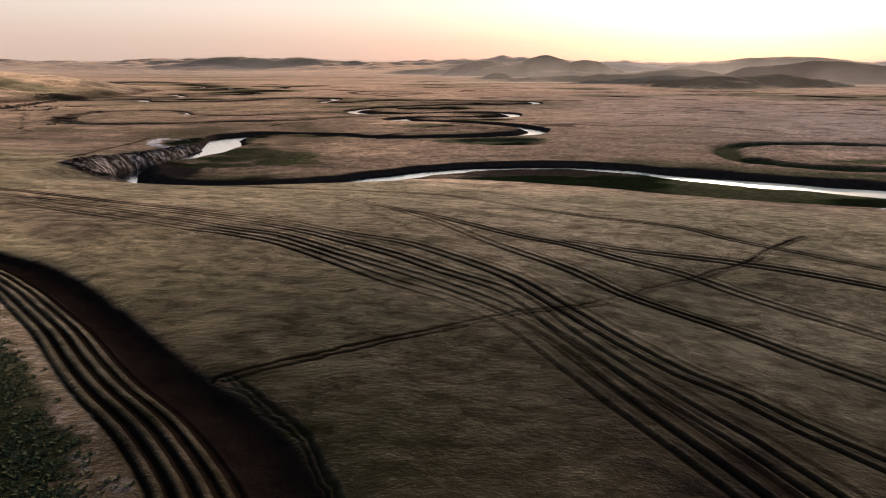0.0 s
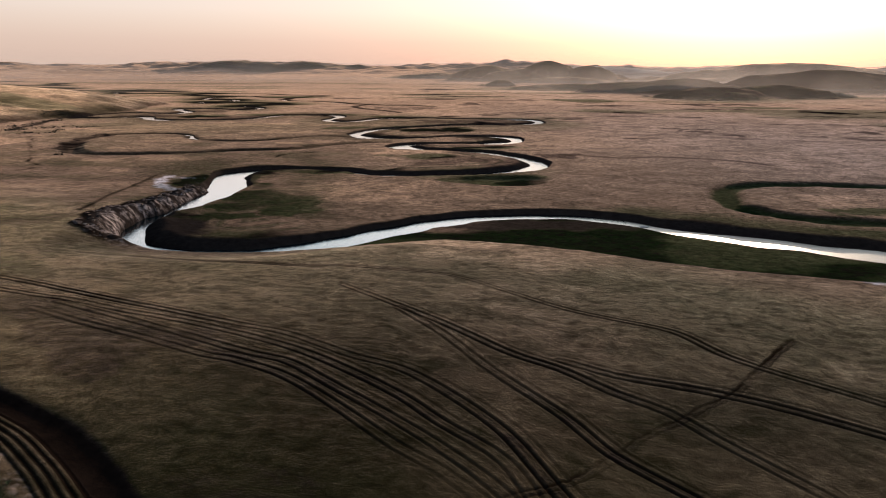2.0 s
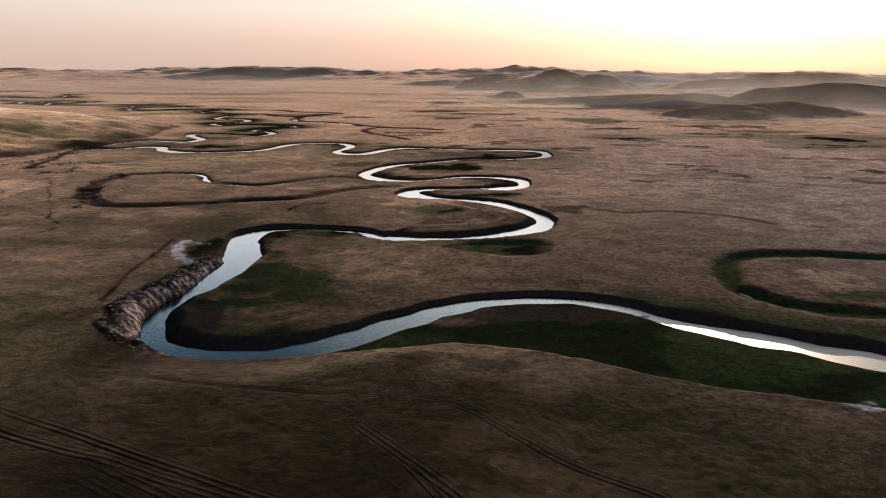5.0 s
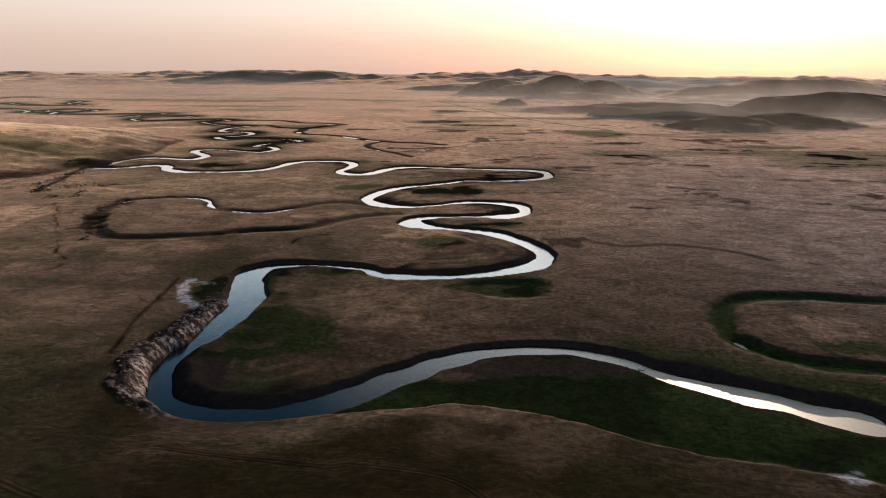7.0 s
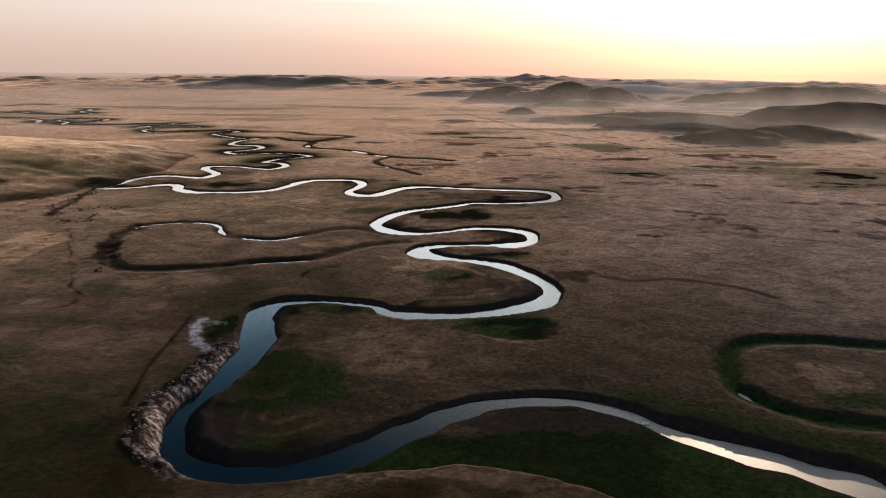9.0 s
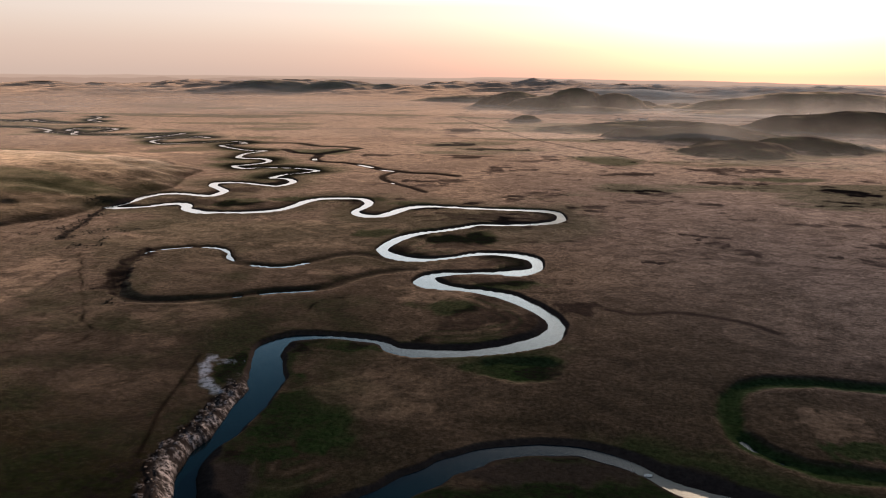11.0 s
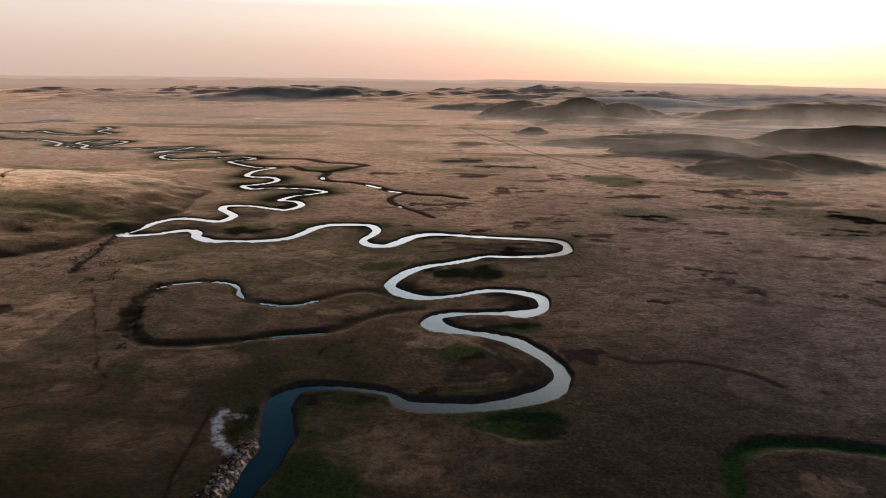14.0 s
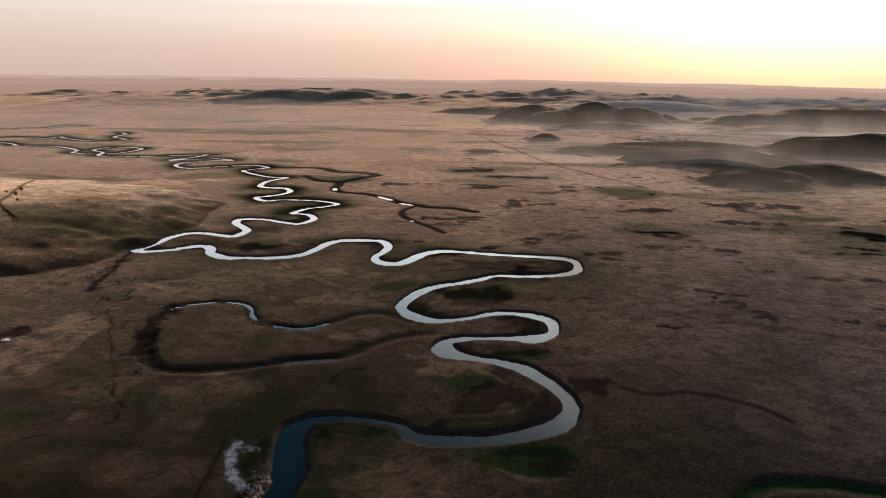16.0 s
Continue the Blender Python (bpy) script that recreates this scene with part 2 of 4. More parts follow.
REACH_LOOPS = [
    (-36, 314, 7.6), (-22, 311, 10.4), (-4, 312, 9.8), (11, 316, 9.6), (27, 323, 12.0), (38, 331, 11.9),
    (45, 342, 10.2), (48, 354, 8.1), (46, 366, 7.5), (41, 378, 8.2), (33, 391, 10.0), (21, 405, 11.1),
    (6, 413, 7.6), (-10, 417, 7.7), (-20, 420, 12.1), (-28, 427, 16.4), (-28, 442, 8.1), (-18, 449, 7.1),
    (0, 453, 4.3), (20, 454, 7.3), (33, 454, 13.6), (46, 464, 7.1), (49, 476, 6.5), (47, 492, 9.0),
    (38, 501, 9.5), (21, 507, 6.5), (3, 504, 6.0), (-14, 492, 4.5), (-34, 484, 7.0), (-47, 485, 10.7),
    (-59, 494, 10.4),
]
REACH_TURNS = [
    (-67, 507, 7.6), (-68, 521, 9.1), (-63, 538, 9.0), (-55, 557, 9.6), (-41, 573, 8.2), (-26, 581, 8.5),
    (-7, 596, 8.0), (6, 609, 5.2), (29, 609, 7.3), (53, 613, 8.8), (73, 621, 9.8), (85, 637, 8.3),
    (87, 659, 6.3), (80, 676, 10.6), (59, 681, 9.8), (26, 684, 9.2), (-3, 688, 9.2), (-33, 694, 9.4),
    (-53, 693, 11.3), (-68, 679, 10.5), (-77, 658, 12.0), (-87, 640, 10.3), (-100, 639, 12.0),
]
REACH_UPPER = [
    (-112, 650, 7.4), (-115, 665, 6.1), (-109, 685, 7.4), (-108, 710, 8.6), (-121, 733, 8.1), (-142, 732, 10.7),
    (-163, 729, 10.2), (-176, 711, 10.3), (-182, 685, 8.9), (-191, 662, 9.5), (-212, 649, 11.1), (-239, 645, 8.7),
    (-263, 643, 10.5),
]
REACH_FOOT = [
    (-285, 660), (-289, 674), (-300, 687), (-314, 683), (-331, 666), (-350, 657),
    (-364, 660), (-361, 677), (-357, 696), (-356, 720), (-346, 741), (-328, 746),
    (-305, 737), (-290, 733), (-284, 743), (-284, 766), (-298, 786), (-312, 804),
    (-316, 824), (-305, 829), (-283, 829), (-256, 815), (-236, 807), (-226, 822),
    (-224, 843), (-238, 867), (-261, 872), (-252, 905),
]
REACH_FAR = [
    (-233, 920), (-216, 944), (-239, 963), (-270, 969), (-303, 969), (-325, 956),
    (-348, 982), (-330, 999), (-315, 1022), (-315, 1049), (-334, 1074), (-353, 1071),
    (-377, 1086), (-381, 1141), (-361, 1185), (-391, 1187), (-424, 1211), (-468, 1258),
    (-455, 1284), (-437, 1312), (-475, 1341), (-523, 1316), (-566, 1283), (-602, 1286),
    (-630, 1325), (-625, 1363), (-596, 1397),
]
REACH_DISTANT = [
    (-549, 1415), (-607, 1436), (-675, 1394), (-651, 1450), (-641, 1507), (-681, 1489),
    (-731, 1458), (-802, 1445), (-860, 1446), (-888, 1511), (-935, 1552), (-925, 1620),
    (-847, 1607), (-838, 1532), (-872, 1478), (-944, 1489), (-971, 1545), (-1055, 1609),
    (-1130, 1623), (-1168, 1616), (-1206, 1653), (-1264, 1687),
]
REACH_LAST = [
    (-1126, 2028), (-1085, 1974), (-1067, 1880), (-1002, 1821), (-1037, 1764), (-1087, 1770),
    (-1175, 1822), (-1220, 1867), (-1215, 1796), (-1264, 1821), (-1333, 1825), (-1383, 1762),
]
REACH_EDGE = [
    (-1378, 2237), (-1451, 2274), (-1443, 2169), (-1497, 2107), (-1546, 2071), (-1611, 2010),
]
OXBOW_WEST = [
    (-57, 479), (-71, 490), (-85, 495), (-101, 489), (-114, 473), (-131, 458),
    (-152, 460), (-166, 466), (-178, 481), (-184, 496), (-196, 507), (-217, 508),
    (-235, 500), (-245, 488), (-245, 465), (-237, 438), (-225, 409), (-213, 390),
    (-198, 379), (-181, 378), (-165, 381), (-150, 386), (-135, 394), (-119, 400),
    (-102, 405), (-89, 414), (-75, 435), (-54, 452), (-40, 457),
]
OXBOW_EAST = [
    (200, 282), (183, 282), (168, 284), (157, 286), (145, 286), (132, 285), (121, 280), (113, 271), (107, 259),
    (104, 247), (103, 237), (105, 230), (109, 225), (115, 219), (122, 215), (130, 213), (142, 211), (158, 209),
]
CREEK = [
    (-335, 1210), (-302, 1160), (-258, 1140), (-250, 1075), (-232, 1044), (-189, 1029),
    (-148, 990), (-127, 960), (-106, 950), (-84, 935), (-53, 931), (-21, 911),
]
CREEK_LOOP = [
    (-258, 1140), (-230, 1197), (-208, 1237), (-242, 1262), (-287, 1270), (-342, 1319),
    (-407, 1309),
]
CREEK_BRANCH = [
    (-105, 941), (-118, 898), (-108, 858), (-93, 835), (-73, 808), (-54, 779),
]
HILL_DITCH = [
    (-366, 663), (-358, 623), (-349, 594), (-344, 572), (-340, 547), (-331, 523),
]

# wheel tracks on the near slope
TRACKS = [
    [(-62, 97), (-33.6, 81.8), (-25.9, 78.8), (-17.9, 73.9), (-10.3, 65.7), (-4.2, 58.4), (0.0, 54.0), (4.9, 47.1), (7.7, 39.2), (9.6, 33.3), (11.3, 28.6), (12.5, 25.2), (14.9, 18.4)],
    [(-60, 101), (-27.1, 82.8), (-19.0, 78.8), (-11.0, 70.7), (-4.6, 64.0), (0.0, 58.3), (5.2, 50.4), (8.4, 42.8), (10.4, 36.1), (12.2, 31.2), (13.5, 27.7), (14.3, 25.2), (15.9, 20.2)],
    [(-130, 137), (-95, 117), (-69.7, 105.8), (-59.2, 102.6), (-48.2, 97.8), (-38.2, 93.6), (-29.2, 89.3), (-20.3, 84.4), (-12.0, 77.7), (-5.0, 70.6), (0.0, 63.8), (5.8, 56.2), (8.8, 45.2), (11.0, 38.6), (13.1, 33.8), (14.7, 30.5), (16.0, 27.1), (18.6, 20.3)],
    [(-110, 131), (-70, 112), (-39.8, 97.7), (-30.4, 93.4), (-21.6, 89.8), (-12.8, 83.2), (-5.6, 79.0), (0.0, 72.7), (6.3, 62.3), (9.9, 51.1), (12.5, 44.2), (15.0, 39.2), (17.4, 36.6), (19.1, 33.0), (21.7, 29.4), (26.9, 22.2)],
    [(-7.5, 106.0), (-0.0, 92.3), (5.2, 80.8), (12.8, 67.5), (16.5, 59.8), (20.6, 55.4), (23.9, 51.8), (26.4, 47.0), (29.3, 41.3), (35.1, 29.9)],
    [(-18.5, 121.4), (-0.0, 97.6), (8.6, 86.3), (15.1, 80.5), (20.3, 74.5), (25.7, 70.4), (29.4, 64.8), (32.7, 59.5), (36.7, 52.8), (44.7, 39.4)],
    [(-80, 146), (-32.9, 138.2), (-21.5, 139.3), (-0.0, 134.7), (11.9, 121.0), (20.4, 110.1), (27.9, 104.1), (35.3, 98.5), (39.2, 88.4), (44.1, 82.1), (51.8, 76.5), (67.2, 65.3)],
    [(15.6, 83.4), (21.5, 79.4), (28.1, 77.5), (33.8, 75.5), (39.4, 72.9), (46.7, 68.4), (61.3, 59.4)],
]
CROSS_PATH = [(-12.2, 35.1), (-9.5, 37.4), (-6.4, 39.9), (-3.1, 42.8), (0.0, 45.0), (5.1, 49.2), (10.1, 52.3), (16.1, 58.1), (21.0, 64.0), (27.1, 69.1), (33.4, 74.4), (40.1, 81.6), (54.0, 98.9)]
SPUR = [(-12.3, 35.5), (-10.0, 33.1), (-7.8, 29.8), (-5.3, 25.7), (-3, 18)]
DRAIN = [(-66.4, 77.9), (-43.0, 64.1), (-33.4, 56.6), (-23.5, 46.1), (-15.9, 36.7), (-10.1, 30.3), (-5.8, 24.2), (-0.5, 14)]
SCARP_X = [-75, -44, -23, -7, 8, 24, 38, 52, 69, 89, 103, 130]
SCARP_Y = [166, 171, 175, 176.5, 177, 173, 166, 159, 154, 147, 143, 132]

# hills: x, y, half length, half depth, turn, height
HILLS_NEAR = [
    (494, 1285, 115, 130, 0, 19), (645, 1370, 110, 120, -12, 22), (512, 1535, 185, 150, -4, 29), (330, 1746, 230, 85, 4, 14),
    (520, 1860, 250, 100, -6, 18), (960, 1770, 340, 210, -8, 50), (157, 2040, 55, 60, 0, 18),
]
HILLS_FAR = [
    (180, 3030, 200, 170, 10, 62), (417, 2895, 190, 180, -6, 80), (570, 2870, 190, 140, 0, 62), (330, 2900, 300, 190, 0, 50), (430, 2580, 230, 120, 0, 22),
    (1300, 2757, 560, 280, -10, 82), (1000, 2480, 330, 160, 5, 24), (-1180, 4150, 330, 200, 0, 38), (-880, 4200, 220, 160, 0, 34),
    (-700, 4350, 280, 180, 0, 13), (60, 3500, 420, 200, 0, 26), (800, 3700, 520, 260, 0, 40),
]
# patches: x, y, half length, half depth, turn
DARK_PATCHES = [
    (197, 548, 14, 7, -35), (192, 575, 12, 5, -20), (449, 830, 40, 26, -15), (134, 485, 8, 4, 0), (273, 512, 10, 4, 0), (30, 975, 20, 26, 0),
    (-34, 1669, 40, 60, 0), (-155, 1136, 50, 14, 8), (-70, 860, 16, 12, 0), (-54, 824, 18, 10, 0), (327, 882, 36, 14, 0), (220, 948, 36, 16, 10),
    (362, 1006, 60, 18, -5), (-43, 1334, 50, 30, 0), (-8, 1126, 40, 25, 0), (40, 1250, 60, 16, 0), (-36, 842, 10, 6, 0), (-22, 872, 16, 8, 0), (-336, 428, 24, 13, 20), (-233, 425, 9, 34, 18), (-244, 474, 9, 20, 0),
]
GREEN_PATCHES = [
    (218, 1101, 60, 70, 0), (406, 921, 60, 24, 0), (-265, 1185, 60, 45, 0), (-16, 547, 22, 16, 0), (-246, 700, 34, 26, 0), (-190, 722, 40, 16, 20),
    (-109, 728, 30, 14, 0), (-77, 567, 22, 24, 0), (10, 555, 14, 26, 0), (23, 424, 30, 12, 10), (-12, 378, 22, 14, -20), (-66, 706, 24, 14, 0),
    (20, 301, 28, 12, 8), (-55, 316, 22, 9, 0), (-54, 236, 16, 22, 30), (-72, 246, 14, 26, -8), (-86, 288, 8, 24, 0), (-108, 286, 9, 28, 0),
]
STRAW_PATCHES = [
    (-300, 400, 26, 60, -8), (-303, 452, 20, 30, 0), (-130, 520, 50, 16, 0), (-160, 590, 60, 20, 0), (-170, 350, 60, 30, 10), (-40, 268, 34, 20, 10),
    (-250, 540, 60, 40, 0), (-640, 960, 150, 60, 20), (-760, 900, 160, 90, 0), (-90, 445, 26, 12, 0), (-20, 400, 26, 14, 0), (-620, 1085, 160, 30, 15), (-480, 960, 60, 24, 30), (20, 171, 50, 5, 0),
]

# worn trails and small gullies on the plain
TRAILS = [
    ([(-297, 492), (-254, 419), (-225, 369), (-208, 341), (-199, 330)], 0.9, 0.85),
    ([(-239, 432), (-230, 404), (-229, 388), (-234, 385)], 0.9, 0.85),
    ([(-225, 288), (-213, 295), (-201, 302), (-193, 315), (-195, 323)], 0.9, 0.85),
    ([(-383, 604), (-381, 550), (-379, 505)], 0.9, 0.85),
    ([(-90, 353), (-92, 371), (-87, 383), (-69, 392)], 0.9, 0.85),
    ([(121, 651), (179, 681), (238, 703), (301, 738)], 2.0, 0.45),
]
PALE_SCARS = [[(-202, 631), (-168, 591), (-126, 559)]]
# old silt inside the bends: x, y, half length, half depth, turn
SILT_PATCHES = [(-290, 700, 46, 20, -10), (-222, 690, 36, 26, 0), (22, 645, 62, 15, 4), (10, 548, 44, 26, 10), (22, 481, 26, 9, 0), (22, 432, 34, 9, 4), (10, 360, 26, 16, 20), (-262, 770, 26, 30, 0)]

# ---- the ground: one sheet, fine ahead and coarse behind ----
def lattice(ix, iy, seed):
    h = ix.astype(np.uint32) * np.uint32(374761393) + iy.astype(np.uint32) * np.uint32(668265263) + np.uint32(seed * 974634777 & 0xFFFFFFFF)
    h = (h ^ (h >> np.uint32(13))) * np.uint32(1274126177)
    return ((h ^ (h >> np.uint32(16))) & np.uint32(0xFFFF)).astype(np.float32) / np.float32(65535)


def value_noise(x, y, size, seed):
    u, v = x / size, y / size
    i, j = np.floor(u).astype(np.int32), np.floor(v).astype(np.int32)
    u, v = u - i, v - j
    u, v = u * u * (3 - 2 * u), v * v * (3 - 2 * v)
    low = lattice(i, j, seed) * (1 - u) + lattice(i + 1, j, seed) * u
    high = lattice(i, j + 1, seed) * (1 - u) + lattice(i + 1, j + 1, seed) * u
    return (low * (1 - v) + high * v) * 2 - 1


def fbm(x, y, size, octaves, seed):
    total, weight = np.zeros_like(x), 1.0
    for k in range(octaves):
        total += value_noise(x * 0.8 + y * 0.6, y * 0.8 - x * 0.6, size / 2 ** k, seed + k) * weight if k % 2 else value_noise(x, y, size / 2 ** k, seed + k) * weight
        weight *= 0.5
    return total


def smooth(a, b, v):
    t = np.clip((v - a) / (b - a), 0, 1)
    return t * t * (3 - 2 * t)


def spread(points, step):
    """A smooth curve through control points, at even steps; every column is carried along."""
    p = np.array(points, float)
    p = np.vstack([2 * p[0] - p[1], p, 2 * p[-1] - p[-2]])
    out = []
    for i in range(1, len(p) - 2):
        n = max(1, int(np.linalg.norm(p[i + 1, :2] - p[i, :2]) / step))
        for s in np.arange(n) / n:
            a0, a1, a2, a3 = p[i - 1], p[i], p[i + 1], p[i + 2]
            out.append(0.5 * (2 * a1 + (a2 - a0) * s + (2 * a0 - 5 * a1 + 4 * a2 - a3) * s ** 2 + (3 * a1 - a0 - 3 * a2 + a3) * s ** 3))
    out.append(p[-2])
    return np.array(out)


ANGLES = np.concatenate([np.radians(np.linspace(-180, -40, 30, endpoint=False)), np.radians(np.linspace(-40, 37, 880)), np.radians(np.linspace(37, 180, 31)[1:-1])])
RADII = np.concatenate([[4.0, 8.0, 13.0, 18.0], np.geomspace(22, 140, 760, endpoint=False), np.geomspace(140, 300, 170, endpoint=False), np.geomspace(300, 4930, 440)])
RR, AA = (v.astype(np.float32) for v in np.meshgrid(RADII, ANGLES, indexing="ij"))
GX, GY = RR * np.sin(AA), RR * np.cos(AA)


def near_curve(curve, reach):
    """For all ground points within reach of a curve: distance to it, side, place along it, width and curvature there."""
    shape = GX.shape
    dist, side, along, width, bend = (np.full(shape, v, np.float32) for v in (1e3, 0, 0, 1, 0))
    step = np.diff(curve[:, :2], axis=0)
    length = np.hypot(step[:, 0], step[:, 1])
    heading = np.unwrap(np.arctan2(step[:, 1], step[:, 0]))
    turn = np.gradient(heading) / np.maximum(length, 0.1) if len(heading) > 2 else heading * 0
    k = 9
    turn = np.convolve(np.pad(turn, k // 2, mode="edge"), np.ones(k) / k, "valid")
    start = np.concatenate([[0], np.cumsum(length)])
    wide = curve[:, 2] if curve.shape[1] > 2 else np.ones(len(curve))
    for i in range(len(step)):
        cx, cy = curve[i, 0] + step[i, 0] / 2, curve[i, 1] + step[i, 1] / 2
        r, a = math.hypot(cx, cy), math.atan2(cx, cy)
        far = reach + length[i]
        r0, r1 = np.searchsorted(RADII, (r - far, r + far))
        w = math.asin(min(1, far / max(r, far + 0.01)))
        a0, a1 = np.searchsorted(ANGLES, (a - w, a + w))
        if r1 <= r0 or a1 <= a0:
            continue
        win = np.s_[r0:r1, a0:a1]
        px, py = GX[win] - curve[i, 0], GY[win] - curve[i, 1]
        s = np.clip((px * step[i, 0] + py * step[i, 1]) / max(length[i] ** 2, 1e-6), 0, 1)
        d = np.hypot(px - s * step[i, 0], py - s * step[i, 1])
        hit = d < dist[win]
        dist[win] = np.where(hit, d, dist[win])
        side[win] = np.where(hit, np.sign(step[i, 0] * py - step[i, 1] * px), side[win])
        along[win] = np.where(hit, start[i] + s * length[i], along[win])
        width[win] = np.where(hit, wide[i] * (1 - s) + wide[i + 1] * s, width[win])
        bend[win] = np.where(hit, turn[i], bend[win])
    return dist, side, along, width, bend


def blob(x, y, rx, ry, turn, rough=0.35, seed=5):
    """1 in the middle of an uneven oval patch, 0 outside."""
    t = radians(turn)
    u, v = (GX - x) * math.cos(t) + (GY - y) * math.sin(t), -(GX - x) * math.sin(t) + (GY - y) * math.cos(t)
    q = np.sqrt((u / rx) ** 2 + (v / ry) ** 2)
    win = q < 2
    out = np.zeros_like(q)
    out[win] = 1 - smooth(0.6, 1.15, q[win] + rough * fbm(GX[win], GY[win], min(rx, ry) * 0.9, 3, seed))
    return out


def bumps(rows, seed):
    total = np.zeros_like(GX)
    for x, y, rx, ry, turn, h in rows:
        t = radians(turn)
        u, v = ((GX - x) * math.cos(t) + (GY - y) * math.sin(t)) / rx, (-(GX - x) * math.sin(t) + (GY - y) * math.cos(t)) / ry
        q = u * u + v * v
        win = q < 1.6
        n = fbm(GX[win], GY[win], rx * 0.6, 5, seed) - 0.7 * np.abs(fbm(GX[win], GY[win], rx * 0.45, 4, seed + 3)) + 0.25
        k = np.clip(1 - q[win] * (1 + 0.45 * n), 0, 1)
        spurs = 1 - 2 * np.abs(fbm(GX[win] * 1.3, GY[win], rx * 0.5, 3, seed + 7))
        total[win] = np.maximum(total[win], h * k ** 1.5 * (1 + 0.10 * n + 0.16 * spurs * np.minimum(1, 3 * (1 - k))))
    return total


# broad forms
plain = (1.8 + 0.5 * fbm(GX, GY, 150, 3, 11) + 0.16 * fbm(GX, GY, 14, 3, 21)) * (1 - 0.5 * smooth(330, 640, RR))
river_x, river_y = np.array([p[0] for p in REACH_NEAR[:24]][::-1]), np.array([p[1] for p in REACH_NEAR[:24]][::-1])
river_x, river_y = np.append(river_x, 200), np.append(river_y, 140)
slope = np.minimum(17.19 - 0.0358 * GX - 0.0751 * GY + 0.85 * np.exp(-((GY - 92) / 30) ** 2) * (1 - smooth(40, 58, GX)) - 1.5 * smooth(8, 28, GX) * (1 - smooth(58, 85, GY)) + 0.25 * fbm(GX, GY, 40, 3, 31), 20)
# its toe drops to the outside of the bend
slope -= 4.3 * (1 - smooth(3, 42, np.interp(GX, river_x, river_y) - GY)) * smooth(-96, -72, GX)
k = 1.1
ground_z = k * np.logaddexp(plain / k, slope / k)
# the meadow between the scarp and the river
scarp = GY - np.interp(GX, SCARP_X, SCARP_Y) + 2.0 * fbm(GX, GY, 14, 3, 41)
meadow = smooth(-1.5, 4, scarp) * smooth(-60, -30, GX) * (1 - smooth(150, 175, GX)) * (1 - smooth(-2, 2, GY - np.interp(GX, river_x, river_y)))
toward = np.clip((np.interp(GX, river_x, river_y) - GY) / 22, 0, 1)
ground_z = ground_z * (1 - meadow) + meadow * (0.12 + 0.75 * toward + 0.12 * toward * fbm(GX, GY, 20, 3, 43))
# hill at the west
t = radians(-14)
hu, hv = (GX + 745) * math.cos(t) + (GY - 800) * math.sin(t), -(GX + 745) * math.sin(t) + (GY - 800) * math.cos(t)
hn = fbm(GX, GY, 120, 4, 51)
hq = np.abs(hu / 395) ** 2.6 + np.abs(hv / 290) ** 2.2
gully = np.abs(fbm(hu * 0.3, hv, 110, 2, 57))
west = 31 * np.clip(1 - hq * (1 + 0.18 * hn), 0, 1) ** 0.85 * (1 - 0.2 * (1 - smooth(0.0, 0.22, gully)) * smooth(0.2, 0.7, hq))
ground_z += west
near_hills = bumps(HILLS_NEAR, 61)
hills = np.maximum(near_hills, bumps(HILLS_FAR, 71))
ground_z += hills
# the far edge climbs to a range
edge = np.interp(np.degrees(AA), [-180, -45, -37, -30, -22, -14, -6, 0, 6, 12, 17, 22, 28, 40, 180], [40, 40, 42, 50, 62, 66, 72, 74, 68, 58, 50, 52, 60, 60, 40])
rise = smooth(3300, 4850, RR)
ground_z += rise * edge * (1 + 0.34 * fbm(GX, GY, 520, 4, 81)) * (1 + 0.10 * fbm(GX, GY, 130, 3, 83))

turf = smooth(0.5, 5, slope - plain + 0.8 * fbm(GX, GY, 25, 3, 301)) * (1 - meadow)
green, mud, salt, rut_shade = (np.zeros_like(GX) for _ in range(4))
straw_lit, dark, crust, herb = (np.zeros_like(GX) for _ in range(4))
# the hills' backlit shade put into their colour, as greener and darker cover
np.maximum(green, smooth(1.0, 4, hills) * np.clip(0.55 + 0.4 * fbm(GX, GY, 70, 4, 63), 0, 0.9), out=green)
np.maximum(green, smooth(1.0, 4, near_hills) * np.clip(0.8 + 0.3 * fbm(GX, GY, 40, 4, 69), 0.3, 1), out=green)
np.maximum(dark, smooth(1.0, 5, near_hills) * np.clip(0.4 + 0.3 * fbm(GX, GY, 50, 3, 67), 0, 0.7), out=dark)
np.maximum(dark, smooth(2, 8, hills) * np.clip(0.15 + 0.4 * fbm(GX, GY, 45, 4, 65), 0, 0.5), out=dark)
# near slope dimmed a little in its colour, for the darkened foreground
np.maximum(dark, smooth(3, 8, slope - plain) * 0.15, out=dark)
np.maximum(turf, smooth(0.02, 0.2, west / 31) * 0.55, out=turf)
# dry grass on the west hill's top, its sunlit crest painted in with it
np.maximum(straw_lit, smooth(0.45, 0.95, west / 31 + 0.15 * hn) * 0.85, out=straw_lit)
np.maximum(straw_lit, smooth(0.1, 0.3, west / 31) * smooth(0.2, 0.6, fbm(hu * 0.25, hv, 40, 3, 59)) * 0.7, out=straw_lit)

# the river bed and its banks
rough_edge = 0.9 * fbm(GX, GY, 9, 3, 91)
LUSH_FIELD = fbm(GX, GY, 45, 3, 97)
BAR_FIELD = fbm(GX, GY, 22, 3, 103)
MARSH_FIELD = fbm(GX, GY, 55, 3, 105)
SCAR_FIELD = fbm(GX, GY, 30, 2, 95)
WET_FIELD = fbm(GX, GY, 40, 3, 99)


